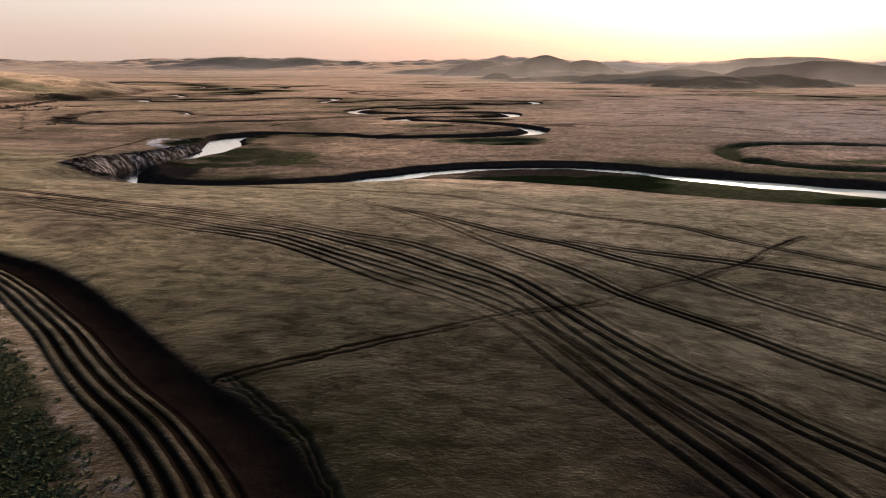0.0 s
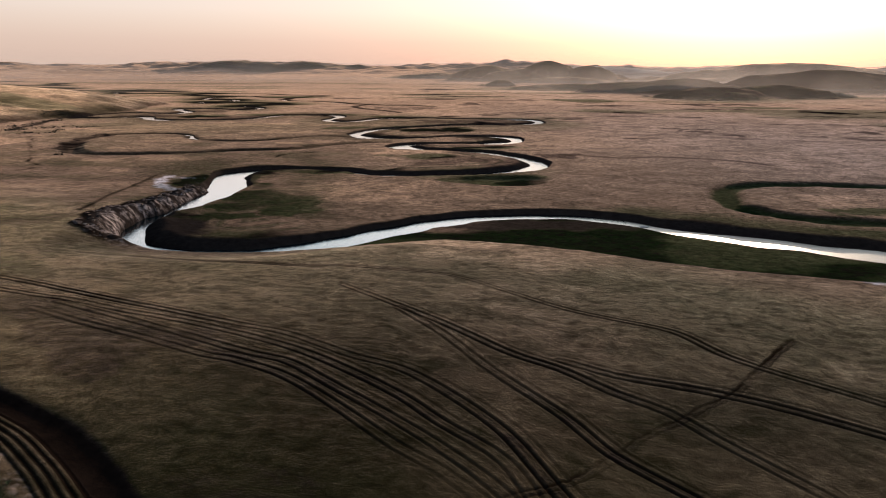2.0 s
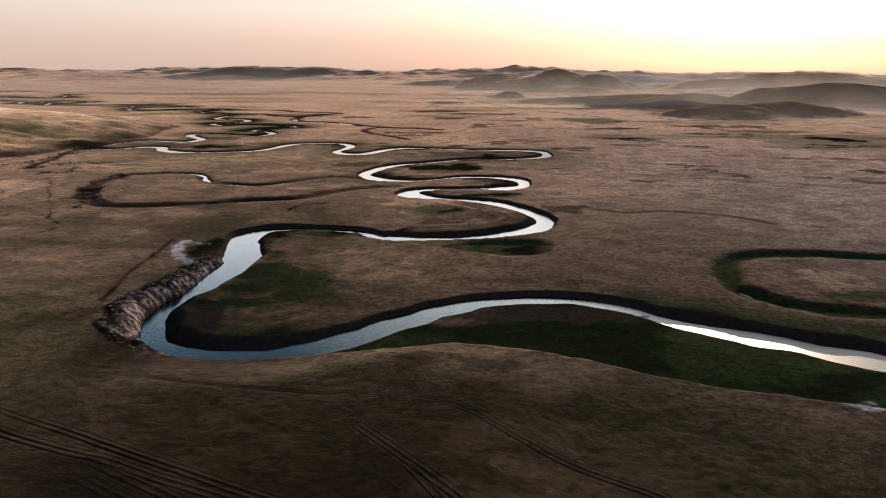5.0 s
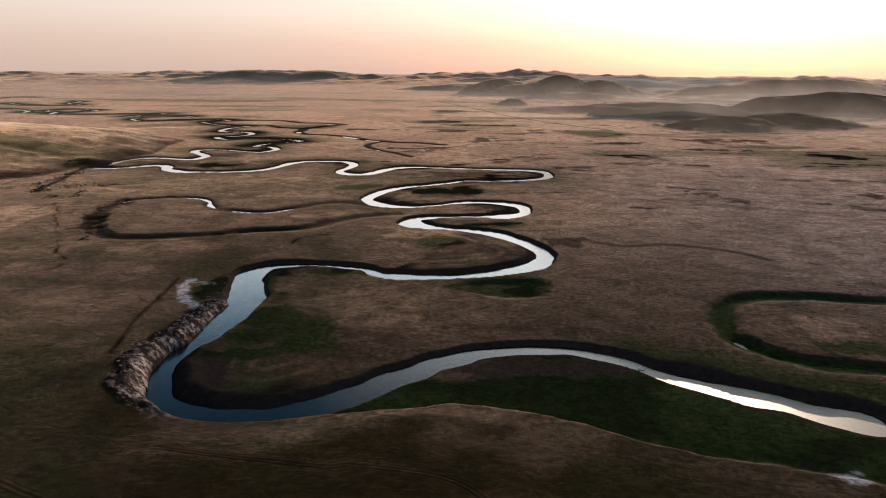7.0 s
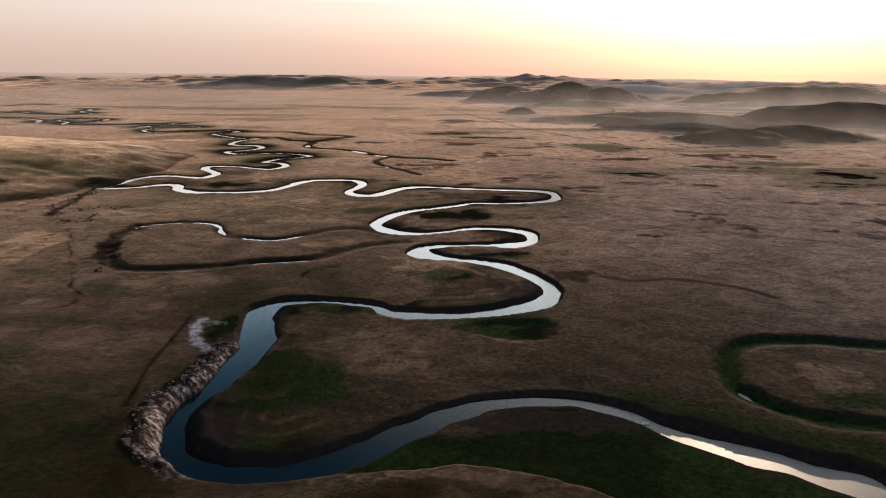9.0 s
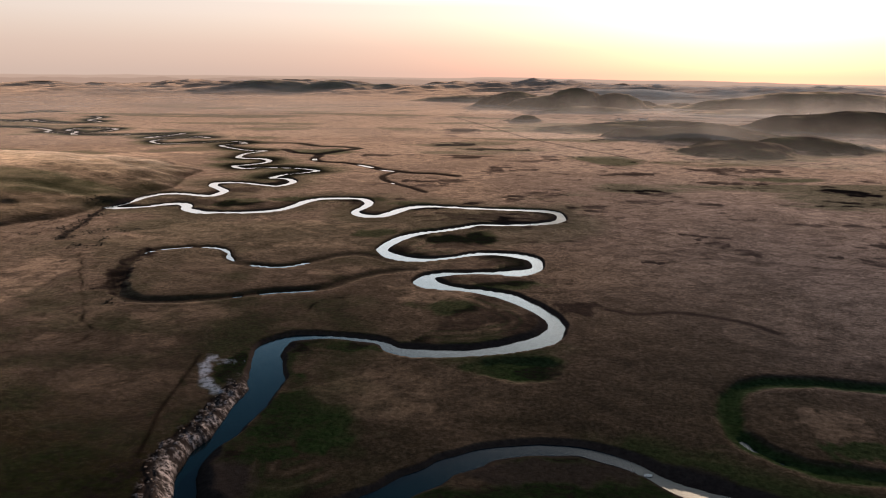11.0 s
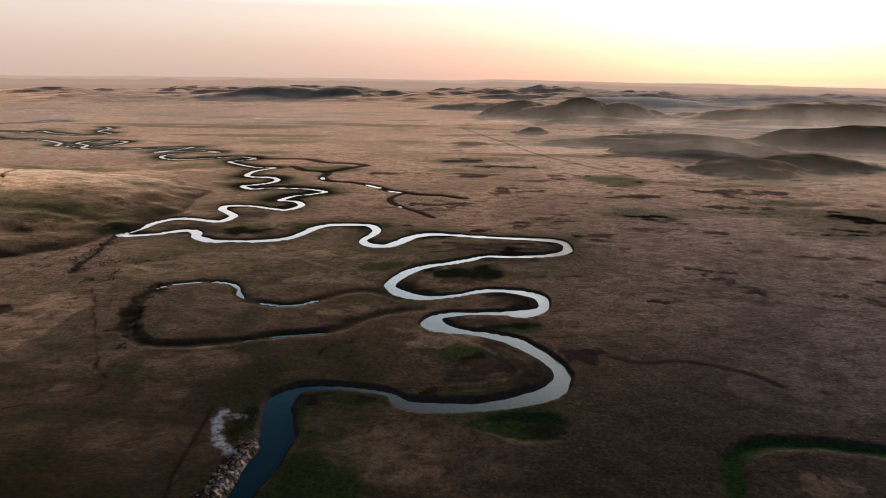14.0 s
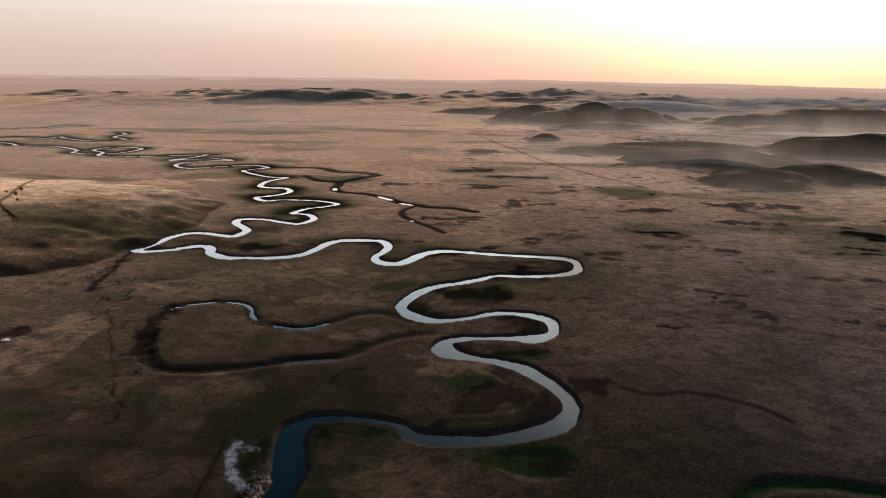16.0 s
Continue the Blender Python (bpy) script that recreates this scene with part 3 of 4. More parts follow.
def cut_river(points, step, low=-0.7, widen=0.0, bank=1.0, wet_side=0.0, scars=1.0):
    global ground_z
    c = spread(points, step)
    dist, side, along, width, bend = near_curve(c, 60)
    e = dist - (width + widen) / 2 + rough_edge * np.clip(width / 14, 0.25, 1)
    curve = np.clip(bend * side * 28, -1, 1)         # + on the inside of a bend
    soft = 1.2 + 0.6 * ground_z + 5.0 * np.clip(curve, 0, 1)
    soft = soft * bank * (1 + 1.8 * smooth(40, 80, GX) * (1 - smooth(225, 250, GY)))
    up = smooth(-0.6, 1, e / soft)
    near = dist < 60
    target = low + (ground_z - low) * np.where(near, up, 1)
    target = np.where(e < 0, np.minimum(target, -0.06 + np.maximum(e, -3) * 0.2), target)
    ground_z = np.where(near, np.minimum(target, ground_z), ground_z)
    wet = (1 - smooth(0.55, 1.15, e / soft)) * near
    np.maximum(mud, wet, out=mud)
    fringe = (1 - smooth(2, 20, e - soft)) * near * smooth(-0.25, 0.55, LUSH_FIELD + 0.7 * curve)
    np.maximum(green, fringe * 0.75, out=green)
    point_bar = (1 - smooth(5, 26, e + 8 * BAR_FIELD)) * near * smooth(0.1, 0.6, curve) * scars
    np.maximum(dark, point_bar * 0.6, out=dark)
    if wet_side:
        np.maximum(green, (1 - smooth(3, 58, e + 16 * MARSH_FIELD)) * near * wet_side * 1.1, out=green)
    arcs = np.cos((e + 2.5 * SCAR_FIELD) * 2 * math.pi / 8.5) * smooth(0.05, 0.4, curve) * smooth(2, 6, e - soft) * (1 - smooth(22, 42, e)) * near * scars
    np.maximum(straw_lit, smooth(0.2, 1, arcs) * 0.45, out=straw_lit)
    np.maximum(green, smooth(0.2, 1, -arcs) * 0.55, out=green)
    np.maximum(dark, (1 - smooth(4, 34, e + 10 * WET_FIELD)) * near * wet_side * 0.68, out=dark)
    return e


def with_width(points, near, far):
    n = len(points)
    return [(x, y, near + (far - near) * i / (n - 1)) for i, (x, y) in enumerate(points)]


lower = REACH_NEAR + REACH_BEND + REACH_LOOPS
upper = REACH_LOOPS[-2:] + REACH_TURNS + REACH_UPPER + with_width(REACH_FOOT, 9, 8)
cut_river(lower, 2.5, widen=1.0)
cut_river(upper, 4, widen=0.3, wet_side=0.4)
cut_river(with_width(REACH_FOOT[-2:] + REACH_FAR, 8, 7), 5, wet_side=0.75)
cut_river(with_width(REACH_FAR[-1:] + REACH_DISTANT, 8, 9), 8, wet_side=0.8)
cut_river(with_width(REACH_LAST, 9, 9), 10, wet_side=0.8)
cut_river(with_width(REACH_EDGE, 10, 10), 10, wet_side=0.8)


def cut_hollow(points, half, bed, pools, pool_half, cover_weight, soil_shade, step=4):
    """An old channel, mostly dry: pools are stretches (0 to 1 along it) that still hold water."""
    global ground_z
    c = spread(points, step)
    dist, side, along, width, bend = near_curve(c, 40)
    near = dist < 40
    part = along / max(along.max(), 1)
    full = np.zeros_like(GX)
    for p0, p1 in pools:
        full = np.maximum(full, smooth(p0 - 0.012, p0 + 0.012, part) * (1 - smooth(p1 - 0.012, p1 + 0.012, part)))
    d = dist + rough_edge
    floor_z = bed + (-0.35 - bed) * full * (1 - smooth(pool_half * 0.7, pool_half * 1.3, d))
    up = smooth(half * 0.2, half * 1.6, d)
    ground_z = np.where(near, np.minimum(ground_z, floor_z + (ground_z - floor_z) * up), ground_z)
    inside = (1 - smooth(half * 0.6, half * 1.3, d)) * near
    np.maximum(green, inside * cover_weight, out=green)
    # dark channel floor; for the west oxbow the bank's shade is painted in too
    np.maximum(dark, inside * soil_shade, out=dark)


cut_hollow(OXBOW_WEST, 5.5, 0.45, [(0.13, 0.22), (0.25, 0.36), (0.37, 0.44), (0.76, 0.86)], 1.3, 0.35, 0.5)
cut_hollow(OXBOW_EAST, 5.0, 0.75, [(0.66, 0.72), (0.735, 0.76)], 1.1, 1.0, 0.12)
cut_hollow(CREEK, 9, 0.25, [(0.36, 0.40), (0.60, 0.68), (0.74, 0.79)], 4, 0.4, 0.8, 6)
cut_hollow(CREEK_LOOP, 12, 0.4, [], 3, 0.6, 0.6, 6)
cut_hollow(CREEK_BRANCH, 5, 0.3, [(0.55, 0.6)], 3, 0.2, 0.9, 6)
cut_hollow(HILL_DITCH, 3, 1.2, [], 2, 0.1, 0.7)
# the sunken green cut-off beside the first loop
dip = blob(24, 291, 25, 13, -4, 0.25)
ground_z = ground_z * (1 - 0.75 * dip) + 0.75 * dip * 0.3
np.maximum(green, dip, out=green)
# shade in the hollow, painted as a dark blob
np.maximum(dark, blob(32, 290, 14, 9, -4, 0.4) * 0.45, out=dark)

for row in GREEN_PATCHES:
    np.maximum(green, blob(*row, seed=101) * 0.85, out=green)
for row in DARK_PATCHES:
    np.maximum(dark, blob(*row, 0.7, seed=111) * np.clip(0.95 + 0.5 * fbm(GX * 0.6, GY, 11, 4, 113), 0.25, 1), out=dark)
for row in STRAW_PATCHES:
    np.maximum(straw_lit, blob(*row, 0.7, seed=121) * (1.0 if row[0] < -290 else 0.8), out=straw_lit)
# marshy ground beside the far meanders
marsh = smooth(0.25, 0.7, fbm(GX * 0.5, GY, 120, 4, 145)) * smooth(350, 800, RR) * (1 - smooth(2600, 3300, RR)) * 0.6
np.maximum(green, marsh, out=green)
np.maximum(green, smooth(40, 260, -GX - 0.12 * GY) * smooth(0.0, 0.8, fbm(GX, GY, 130, 4, 147)) * 0.4 * (1 - smooth(700, 1300, RR)) * (1 - smooth(0.02, 0.15, west / 31)), out=green)
np.maximum(straw_lit, smooth(0.1, 0.6, fbm(GX, GY, 90, 4, 131)) * 0.35, out=straw_lit)
# haze and golden light over the far plain, put into its colour as pale cover
np.maximum(straw_lit, smooth(260, 900, RR) * smooth(-0.75, 0.2, fbm(GX, GY, 210, 4, 133)) * (0.4 - 0.16 * smooth(40, 400, -GX)), out=straw_lit)
np.maximum(dark, smooth(300, 600, RR) * smooth(0.56, 0.72, fbm(GX * 0.6, GY, 26, 4, 137)) * smooth(-0.2, 0.4, GX / 300 + fbm(GX, GY, 400, 2, 139)) * np.clip(0.55 + 0.7 * fbm(GX * 0.6, GY, 10, 4, 115), 0, 0.9), out=dark)
np.maximum(green, meadow * smooth(-1.2, -0.4, fbm(GX, GY, 30, 3, 141)), out=green)
np.maximum(dark, meadow * (0.02 + 0.38 * smooth(-0.1, 0.6, fbm(GX * 0.5, GY, 22, 4, 143))), out=dark)
bar = blob(29, 211, 40, 9, 1, 0.25)
np.maximum(mud, bar * 0.8, out=mud)
dark *= 1 - bar
np.maximum(mud, blob(-79, 197, 11, 15, 20, 0.3), out=mud)
for row in ((-76, 212, 4, 14, -10), (-76, 250, 8, 26, 0), (-55, 228, 10, 9, 0), (-67, 214, 8, 6, 0), (-60, 240, 14, 5, 20)):
    np.maximum(green, blob(*row, 0.6, seed=305) * 0.95, out=green)
    np.maximum(dark, blob(*row, 0.8, seed=307) * 0.12, out=dark)
np.maximum(dark, blob(-109, 190, 9, 18, -10, 0.7) * 0.5, out=dark)
np.maximum(dark, blob(62, 378, 14, 11, 20, 0.8) * 0.75, out=dark)
np.maximum(green, blob(56, 204, 26, 3, 0, 0.5), out=green)
np.maximum(green, blob(146, 228, 16, 7, 0, 0.6) * 0.9, out=green)
np.maximum(straw_lit, blob(138, 248, 18, 9, 10, 1.0) * 0.6, out=straw_lit)
np.maximum(green, blob(128, 195, 24, 6, -15, 0.5) * 0.9, out=green)
# turf greener and darker towards the west and at the foot of the slope: falling light put into its colour
cover_weight = smooth(10, 80, -GX) * smooth(55, 90, GY) * (1 - smooth(300, 800, RR))
np.maximum(dark, cover_weight * 0.32, out=dark)
cover_weight = np.maximum(cover_weight, 0.55 - 0.55 * smooth(26, 52, np.hypot(GX + 14, GY - 14)))
# stronger sunlight on the slope's right side, put in as paler cover
np.maximum(straw_lit, 0.58 * smooth(-14, 14, GX) * (1 - smooth(95, 150, RR)), out=straw_lit)
np.maximum(dark, blob(-54, 92, 28, 12, -35, 0.6) * 0.5, out=dark)
# foreground darkness around the start, painted into the cover
np.maximum(dark, (1 - smooth(24, 50, np.hypot(GX + 16, GY - 14))) * np.clip(0.35 + 0.5 * fbm(GX, GY, 14, 4, 313), 0, 0.8), out=dark)
np.maximum(green, cover_weight * np.clip(0.12 + 0.5 * fbm(GX * 0.8, GY, 24, 4, 309), 0, 0.6), out=green)
dist, side, along, width, bend = near_curve(spread([(-121, 296), (-121, 288), (-117, 277), (-111, 267), (-104, 260)], 2), 12)
np.maximum(salt, (1 - smooth(0.6, 3.2, dist + 1.7 * fbm(GX, GY, 6, 4, 311))) * (dist < 12), out=salt)
np.maximum(salt, blob(-113, 292, 5, 2.0, 10, 1.0) * 0.5, out=salt)
hollow = blob(-106, 284, 9, 24, 14, 0.4)
np.maximum(green, hollow, out=green)
np.maximum(dark, hollow * 0.45, out=dark)
np.maximum(salt, blob(96.5, 147, 4, 4, -30, 0.7), out=salt)
np.maximum(green, smooth(-0.1, 0.7, fbm(GX, GY, 60, 4, 151) + smooth(5, 60, GX)) * smooth(1, 6, slope - plain) * 0.22, out=green)

# the cut bank at the foot of the near slope: slumped, streaked earth
dist, side, along, width, bend = near_curve(spread(REACH_NEAR + REACH_BEND, 2.5), 40)
e = dist - width / 2
cliff = smooth(0.0, 1.5, e) * (1 - smooth(8.5, 11.5, e + 1.5 * fbm(GX, GY, 6, 2, 161)))
cliff *= (1 - smooth(-82, -68, GX)) * (side > 0) * smooth(160, 172, GY) * (1 - smooth(262, 285, GY))
ground_z += cliff * (0.55 * fbm(along, e * 2.5, 5, 3, 171) + 0.3 * np.abs(fbm(along * 2, e, 4, 2, 172)))
np.maximum(mud, cliff, out=mud)
streak = smooth(-0.1, 0.35, fbm(along * 1.6, e * 0.35, 3, 3, 175)) * (1 - smooth(3.5, 6.5, e)) + 0.5 * smooth(0.2, 0.6, fbm(along, e, 2.2, 3, 177))
np.maximum(crust, cliff * np.clip(1.3 * streak, 0, 1), out=crust)
# shadow line along the cliff's top, painted dark
np.maximum(rut_shade, cliff * smooth(6.5, 9.5, e) * 0.8, out=rut_shade)
lip = smooth(-0.4, 0.3, e) * (1 - smooth(1.2, 2.4, e)) * (side > 0) * (1 - smooth(-48, -30, GX)) * (1 - smooth(185, 205, GY))
np.maximum(crust, lip, out=crust)

# wheel tracks: two ruts each, with a raised edge
for n, row in enumerate(TRACKS):
    dist, side, along, width, bend = near_curve(spread(row, 2), 4)
    here = dist < 4
    strong = np.clip(0.8 + 0.4 * fbm(along, along * 0 + n * 7, 25, 2, 191), 0, 1.2) * here
    for shift, power in ((-0.75, 1.0), (0.7, 0.95), (1.9, 0.35)):
        d = dist * side + 0.15 * fbm(along, along * 0, 12, 2, 181 + n) - shift
        groove, ridge = np.exp(-(d / np.maximum(0.2, RR * 0.003)) ** 2) * strong * power, np.exp(-((d - 0.42) / np.maximum(0.16, RR * 0.002)) ** 2) * strong * power
        np.maximum(rut_shade, np.clip(groove, 0, 1) * 0.95, out=rut_shade)
        np.maximum(straw_lit, np.clip(ridge, 0, 1), out=straw_lit)
        ground_z += 0.06 * ridge - 0.11 * groove
    np.maximum(dark, np.exp(-(dist / 1.6) ** 2) * 0.4 * strong, out=dark)
for row, half, power in ((CROSS_PATH, 0.42, 0.9), (SPUR, 0.2, 0.4)):
    dist, side, along, width, bend = near_curve(spread(row, 2), 5)
    worn = np.clip(0.8 + 0.4 * fbm(along, along * 0, 9, 3, 207), 0.45, 1)
    lane = dist * side + 0.35 * fbm(GX, GY, 6, 2, 201) + 0.12 * fbm(GX, GY, 0.8, 2, 202)
    band = np.maximum(np.exp(-((lane - half) / np.maximum(0.2, RR * 0.003)) ** 2), 0.7 * np.exp(-((lane + half) / 0.13) ** 2)) * worn * (dist < 5)
    np.maximum(rut_shade, band * power, out=rut_shade)
    np.maximum(straw_lit, np.exp(-((lane - half - 0.35) / 0.14) ** 2) * worn * 0.5 * (dist < 5), out=straw_lit)
    np.maximum(dark, np.exp(-(dist / (half * 2.2)) ** 2) * 0.5 * worn, out=dark)
    ground_z -= band * 0.10
# the faint line of an old bank on the plain
dist, side, along, width, bend = near_curve(spread([(80, 378), (96, 371), (118, 375), (137, 369), (154, 358), (163, 345)], 4), 12)
np.maximum(dark, np.exp(-(dist / 3.0) ** 2) * 0.75 * (dist < 12), out=dark)
# dirt roads: over the west hill, along the salt pan, across the far plain
for row, half, mask, power in (([(-520, 700), (-574, 751), (-595, 800), (-631, 872), (-666, 943), (-700, 1000)], 2.5, rut_shade, 0.9),
                               ([(-128, 300), (-125, 276), (-121, 242), (-116, 222), (-112, 205)], 1.0, rut_shade, 0.7),
                               ([(-60, 2200), (-18, 2033), (69, 1688), (135, 1434), (260, 1150)], 4.0, rut_shade, 0.7)):
    dist, side, along, width, bend = near_curve(spread(row, 6), 15)
    np.maximum(mask, np.exp(-(dist / half) ** 2) * power * (dist < 15), out=mask)
stray, worn = 1.6 * fbm(GX, GY, 14, 3, 221), np.clip(0.55 + 0.8 * fbm(GX, GY, 12, 3, 223), 0, 1)
for row, half, power in TRAILS:
    dist, side, along, width, bend = near_curve(spread(row, 3), 8)
    np.maximum(rut_shade, np.exp(-((dist * side + stray) / np.maximum(half, RR * 0.0018)) ** 2) * worn * power * (dist < 8), out=rut_shade)
for row in PALE_SCARS:
    dist, side, along, width, bend = near_curve(spread(row, 3), 12)
    np.maximum(straw_lit, np.exp(-((dist * side + 2 * fbm(GX, GY, 20, 3, 225)) / 2.6) ** 2) * 0.8 * (dist < 12), out=straw_lit)
for row in SILT_PATCHES:
    np.maximum(dark, blob(*row, 0.7, seed=227) * 0.5, out=dark)
# the drain with the ridged strip, pale verge and herbs beyond it
dist, side, along, width, bend = near_curve(spread(DRAIN, 2), 40)
d = dist * side
south = -d if (side[np.searchsorted(RADII, 40), np.searchsorted(ANGLES, radians(-33))] < 0) else d
ditch = np.exp(-((south - 0.7 + 0.25 * fbm(GX, GY, 5, 3, 203)) / 2.0) ** 2) * (dist < 40) * smooth(14, 20, RR)
ground_z -= ditch * 0.55
np.maximum(dark, smooth(0.1, 0.7, ditch), out=dark)
np.maximum(rut_shade, smooth(0.3, 0.9, ditch) * 0.4, out=rut_shade)
strip = smooth(1.6, 2.1, south) * (1 - smooth(5.3, 5.7, south)) * (dist < 40) * smooth(14, 20, RR)
ridges = np.cos((south + 0.08 * fbm(along, south, 9, 2, 205)) * 2 * math.pi / 0.84)
ground_z += strip * ridges * 0.07
np.maximum(straw_lit, strip * smooth(0.3, 0.95, ridges) * 0.5 * np.clip(0.75 + 0.6 * fbm(along, south * 3, 7, 3, 209), 0, 1), out=straw_lit)
np.maximum(rut_shade, strip * smooth(-0.4, 0.6, -ridges) * 0.9, out=rut_shade)
ragged = 1.2 * fbm(GX, GY, 4, 3, 211)
verge = smooth(5.2, 5.7, south) * (1 - smooth(6.6, 8.0, south + ragged)) * (dist < 40) * smooth(14, 20, RR)
np.maximum(straw_lit, verge * 0.85, out=straw_lit)
np.maximum(crust, verge * 0.3 * smooth(0.0, 0.5, fbm(GX, GY, 0.5, 3, 213)), out=crust)
green *= 1 - 0.85 * np.maximum(strip, verge)
dark *= 1 - 0.7 * np.maximum(strip * smooth(-0.2, 0.6, ridges), verge)
np.maximum(herb, smooth(6.5, 8.0, south + ragged) * (1 - smooth(20, 30, south)) * (dist < 40), out=herb)

tan = (1 - smooth(280, 750, RR)) * (1 - turf)
# colour pulled towards blue in the east, less so farther off
east_tint = smooth(-60, 260, GX + 40 * fbm(GX, GY, 160, 3, 317)) * smooth(170, 320, GY) * (1 - 0.75 * smooth(450, 1200, RR)) * 0.72
green *= 1 - mud
dark *= 1 - mud
green *= 1 - 0.8 * blob(-300, 415, 34, 75, -6)


def ground_at(x, y):
    """Height of the ground under a point."""
    r, a = math.hypot(x, y), math.atan2(x, y)
    i = int(np.clip(np.searchsorted(RADII, r) - 1, 0, len(RADII) - 2))
    j = int(np.clip(np.searchsorted(ANGLES, a) - 1, 0, len(ANGLES) - 2))
    u = min(1, (r - RADII[i]) / (RADII[i + 1] - RADII[i]))
    v = (a - ANGLES[j]) / (ANGLES[j + 1] - ANGLES[j])
    z = ground_z
    return float((z[i, j] * (1 - v) + z[i, j + 1] * v) * (1 - u) + (z[i + 1, j] * (1 - v) + z[i + 1, j + 1] * v) * u)


def sheet(name, xs, ys, zs, material, covers):
    rows, cols = xs.shape
    mesh = bpy.data.meshes.new(name)
    verts = np.empty((rows * cols + 1, 3), np.float32)
    verts[:-1] = np.stack([xs, ys, zs], -1).reshape(-1, 3)
    verts[-1] = (0, 0, zs[0].mean())
    i, j = np.meshgrid(np.arange(rows - 1), np.arange(cols), indexing="ij")
    j2 = (j + 1) % cols
    quads = np.stack([i * cols + j, i * cols + j2, (i + 1) * cols + j2, (i + 1) * cols + j], -1).reshape(-1, 4)[:, ::-1]
    fan = np.stack([np.full(cols, rows * cols), (np.arange(cols) + 1) % cols, np.arange(cols)], -1)
    loops = np.concatenate([quads.ravel(), fan.ravel()]).astype(np.int32)
    starts = np.concatenate([np.arange(len(quads)) * 4, len(quads) * 4 + np.arange(cols) * 3]).astype(np.int32)
    mesh.vertices.add(len(verts))
    mesh.vertices.foreach_set("co", verts.ravel())
    mesh.loops.add(len(loops))
    mesh.loops.foreach_set("vertex_index", loops)
    mesh.polygons.add(len(starts))
    mesh.polygons.foreach_set("loop_start", starts)
    mesh.update(calc_edges=True)
    mesh.polygons.foreach_set("use_smooth", np.ones(len(starts), bool))
    for key, parts in covers:
        layer = mesh.attributes.new(key, "FLOAT_COLOR", "POINT")
        data = np.zeros((len(verts), 4), np.float32)
        data[:-1] = np.clip(np.stack(parts, -1), 0, 1).reshape(-1, 4)
        layer.data.foreach_set("color", data.ravel())
    mesh.materials.append(material)
    return new(name, mesh)


ground = sheet("ground", GX, GY, ground_z, GROUND, (("cover_a", (green, mud, salt, rut_shade)), ("cover_b", (straw_lit, dark, crust, herb)), ("cover_c", (turf, tan, east_tint, turf * 0))))
tagged(ground, "dry brown steppe with green river meadows, wheel tracks and low hills", "ground", kind="structure")

water_mesh = bpy.data.meshes.new("water")
water_mesh.from_pydata([(-1900, 90, 0), (420, 90, 0), (420, 2600, 0), (-1900, 2600, 0)], [], [(0, 1, 2, 3)])
water_mesh.materials.append(WATER)
water = tagged(new("water", water_mesh), "calm meandering river reflecting the evening sky", "river", kind="structure")


# ---- low mist between the hills: thin veils, one over the other ----
def mist_material():
    m = Nodes("mist")
    veil = m.tree.nodes.new("ShaderNodeBsdfTranslucent")
    veil.inputs[0].default_value = (0.88, 0.77, 0.72, 1)
    white = m.tree.nodes.new("ShaderNodeBsdfDiffuse")
    white.inputs[0].default_value = (0.88, 0.77, 0.72, 1)
    clear, mixed, final = (m.tree.nodes.new(k) for k in ("ShaderNodeBsdfTransparent", "ShaderNodeMixShader", "ShaderNodeMixShader"))
    m.link(veil.outputs[0], mixed.inputs[1])
    m.link(white.outputs[0], mixed.inputs[2])
    mixed.inputs[0].default_value = 0.6
    density = m.tree.nodes.new("ShaderNodeAttribute")
    density.attribute_name = "mist_depth"
    m.link(m.math("MULTIPLY", density.outputs["Fac"], m.ramp(m.noise(0.004, 4, 0.6, (1, 2.5, 1, -8)), (0.35, 0.45), (0.65, 1.0))), final.inputs[0])
    m.link(clear.outputs[0], final.inputs[1])
    m.link(mixed.outputs[0], final.inputs[2])
    m.link(final.outputs[0], m.out.inputs[0])
    m.tree.nodes.remove(m.bsdf)
    return m.mat


MIST = mist_material()


def ground_under(xs, ys):
    """Heights of the ground under a whole grid of points."""
    r, a = np.hypot(xs, ys), np.arctan2(xs, ys)
    i, j = np.clip(np.searchsorted(RADII, r) - 1, 0, len(RADII) - 2), np.clip(np.searchsorted(ANGLES, a) - 1, 0, len(ANGLES) - 2)
    u, v = np.clip((r - RADII[i]) / (RADII[i + 1] - RADII[i]), 0, 1), np.clip((a - ANGLES[j]) / (ANGLES[j + 1] - ANGLES[j]), 0, 1)
    z = ground_z
    return (z[i, j] * (1 - v) + z[i, j + 1] * v) * (1 - u) + (z[i + 1, j] * (1 - v) + z[i + 1, j + 1] * v) * u



def mist_mesh(xs, ys, zs, density):
    thick = np.clip(density, 0, 1).ravel()
    n, k = xs.shape
    faces = [(i * k + j, i * k + j + 1, (i + 1) * k + j + 1, (i + 1) * k + j) for i in range(n - 1) for j in range(k - 1)]
    faces = [f for f in faces if max(thick[v] for v in f) > 0.004]
    mesh = bpy.data.meshes.new("mist")
    mesh.from_pydata(np.stack([xs, ys, zs], -1).reshape(-1, 3).tolist(), [], faces)
    mesh.polygons.foreach_set("use_smooth", np.ones(len(faces), bool))
    mesh.attributes.new("mist_depth", "FLOAT", "POINT").data.foreach_set("value", thick)
    mesh.materials.append(MIST)
    return tagged(new("mist", mesh), "thin evening mist lying between the hills", "mist", kind="stuff")


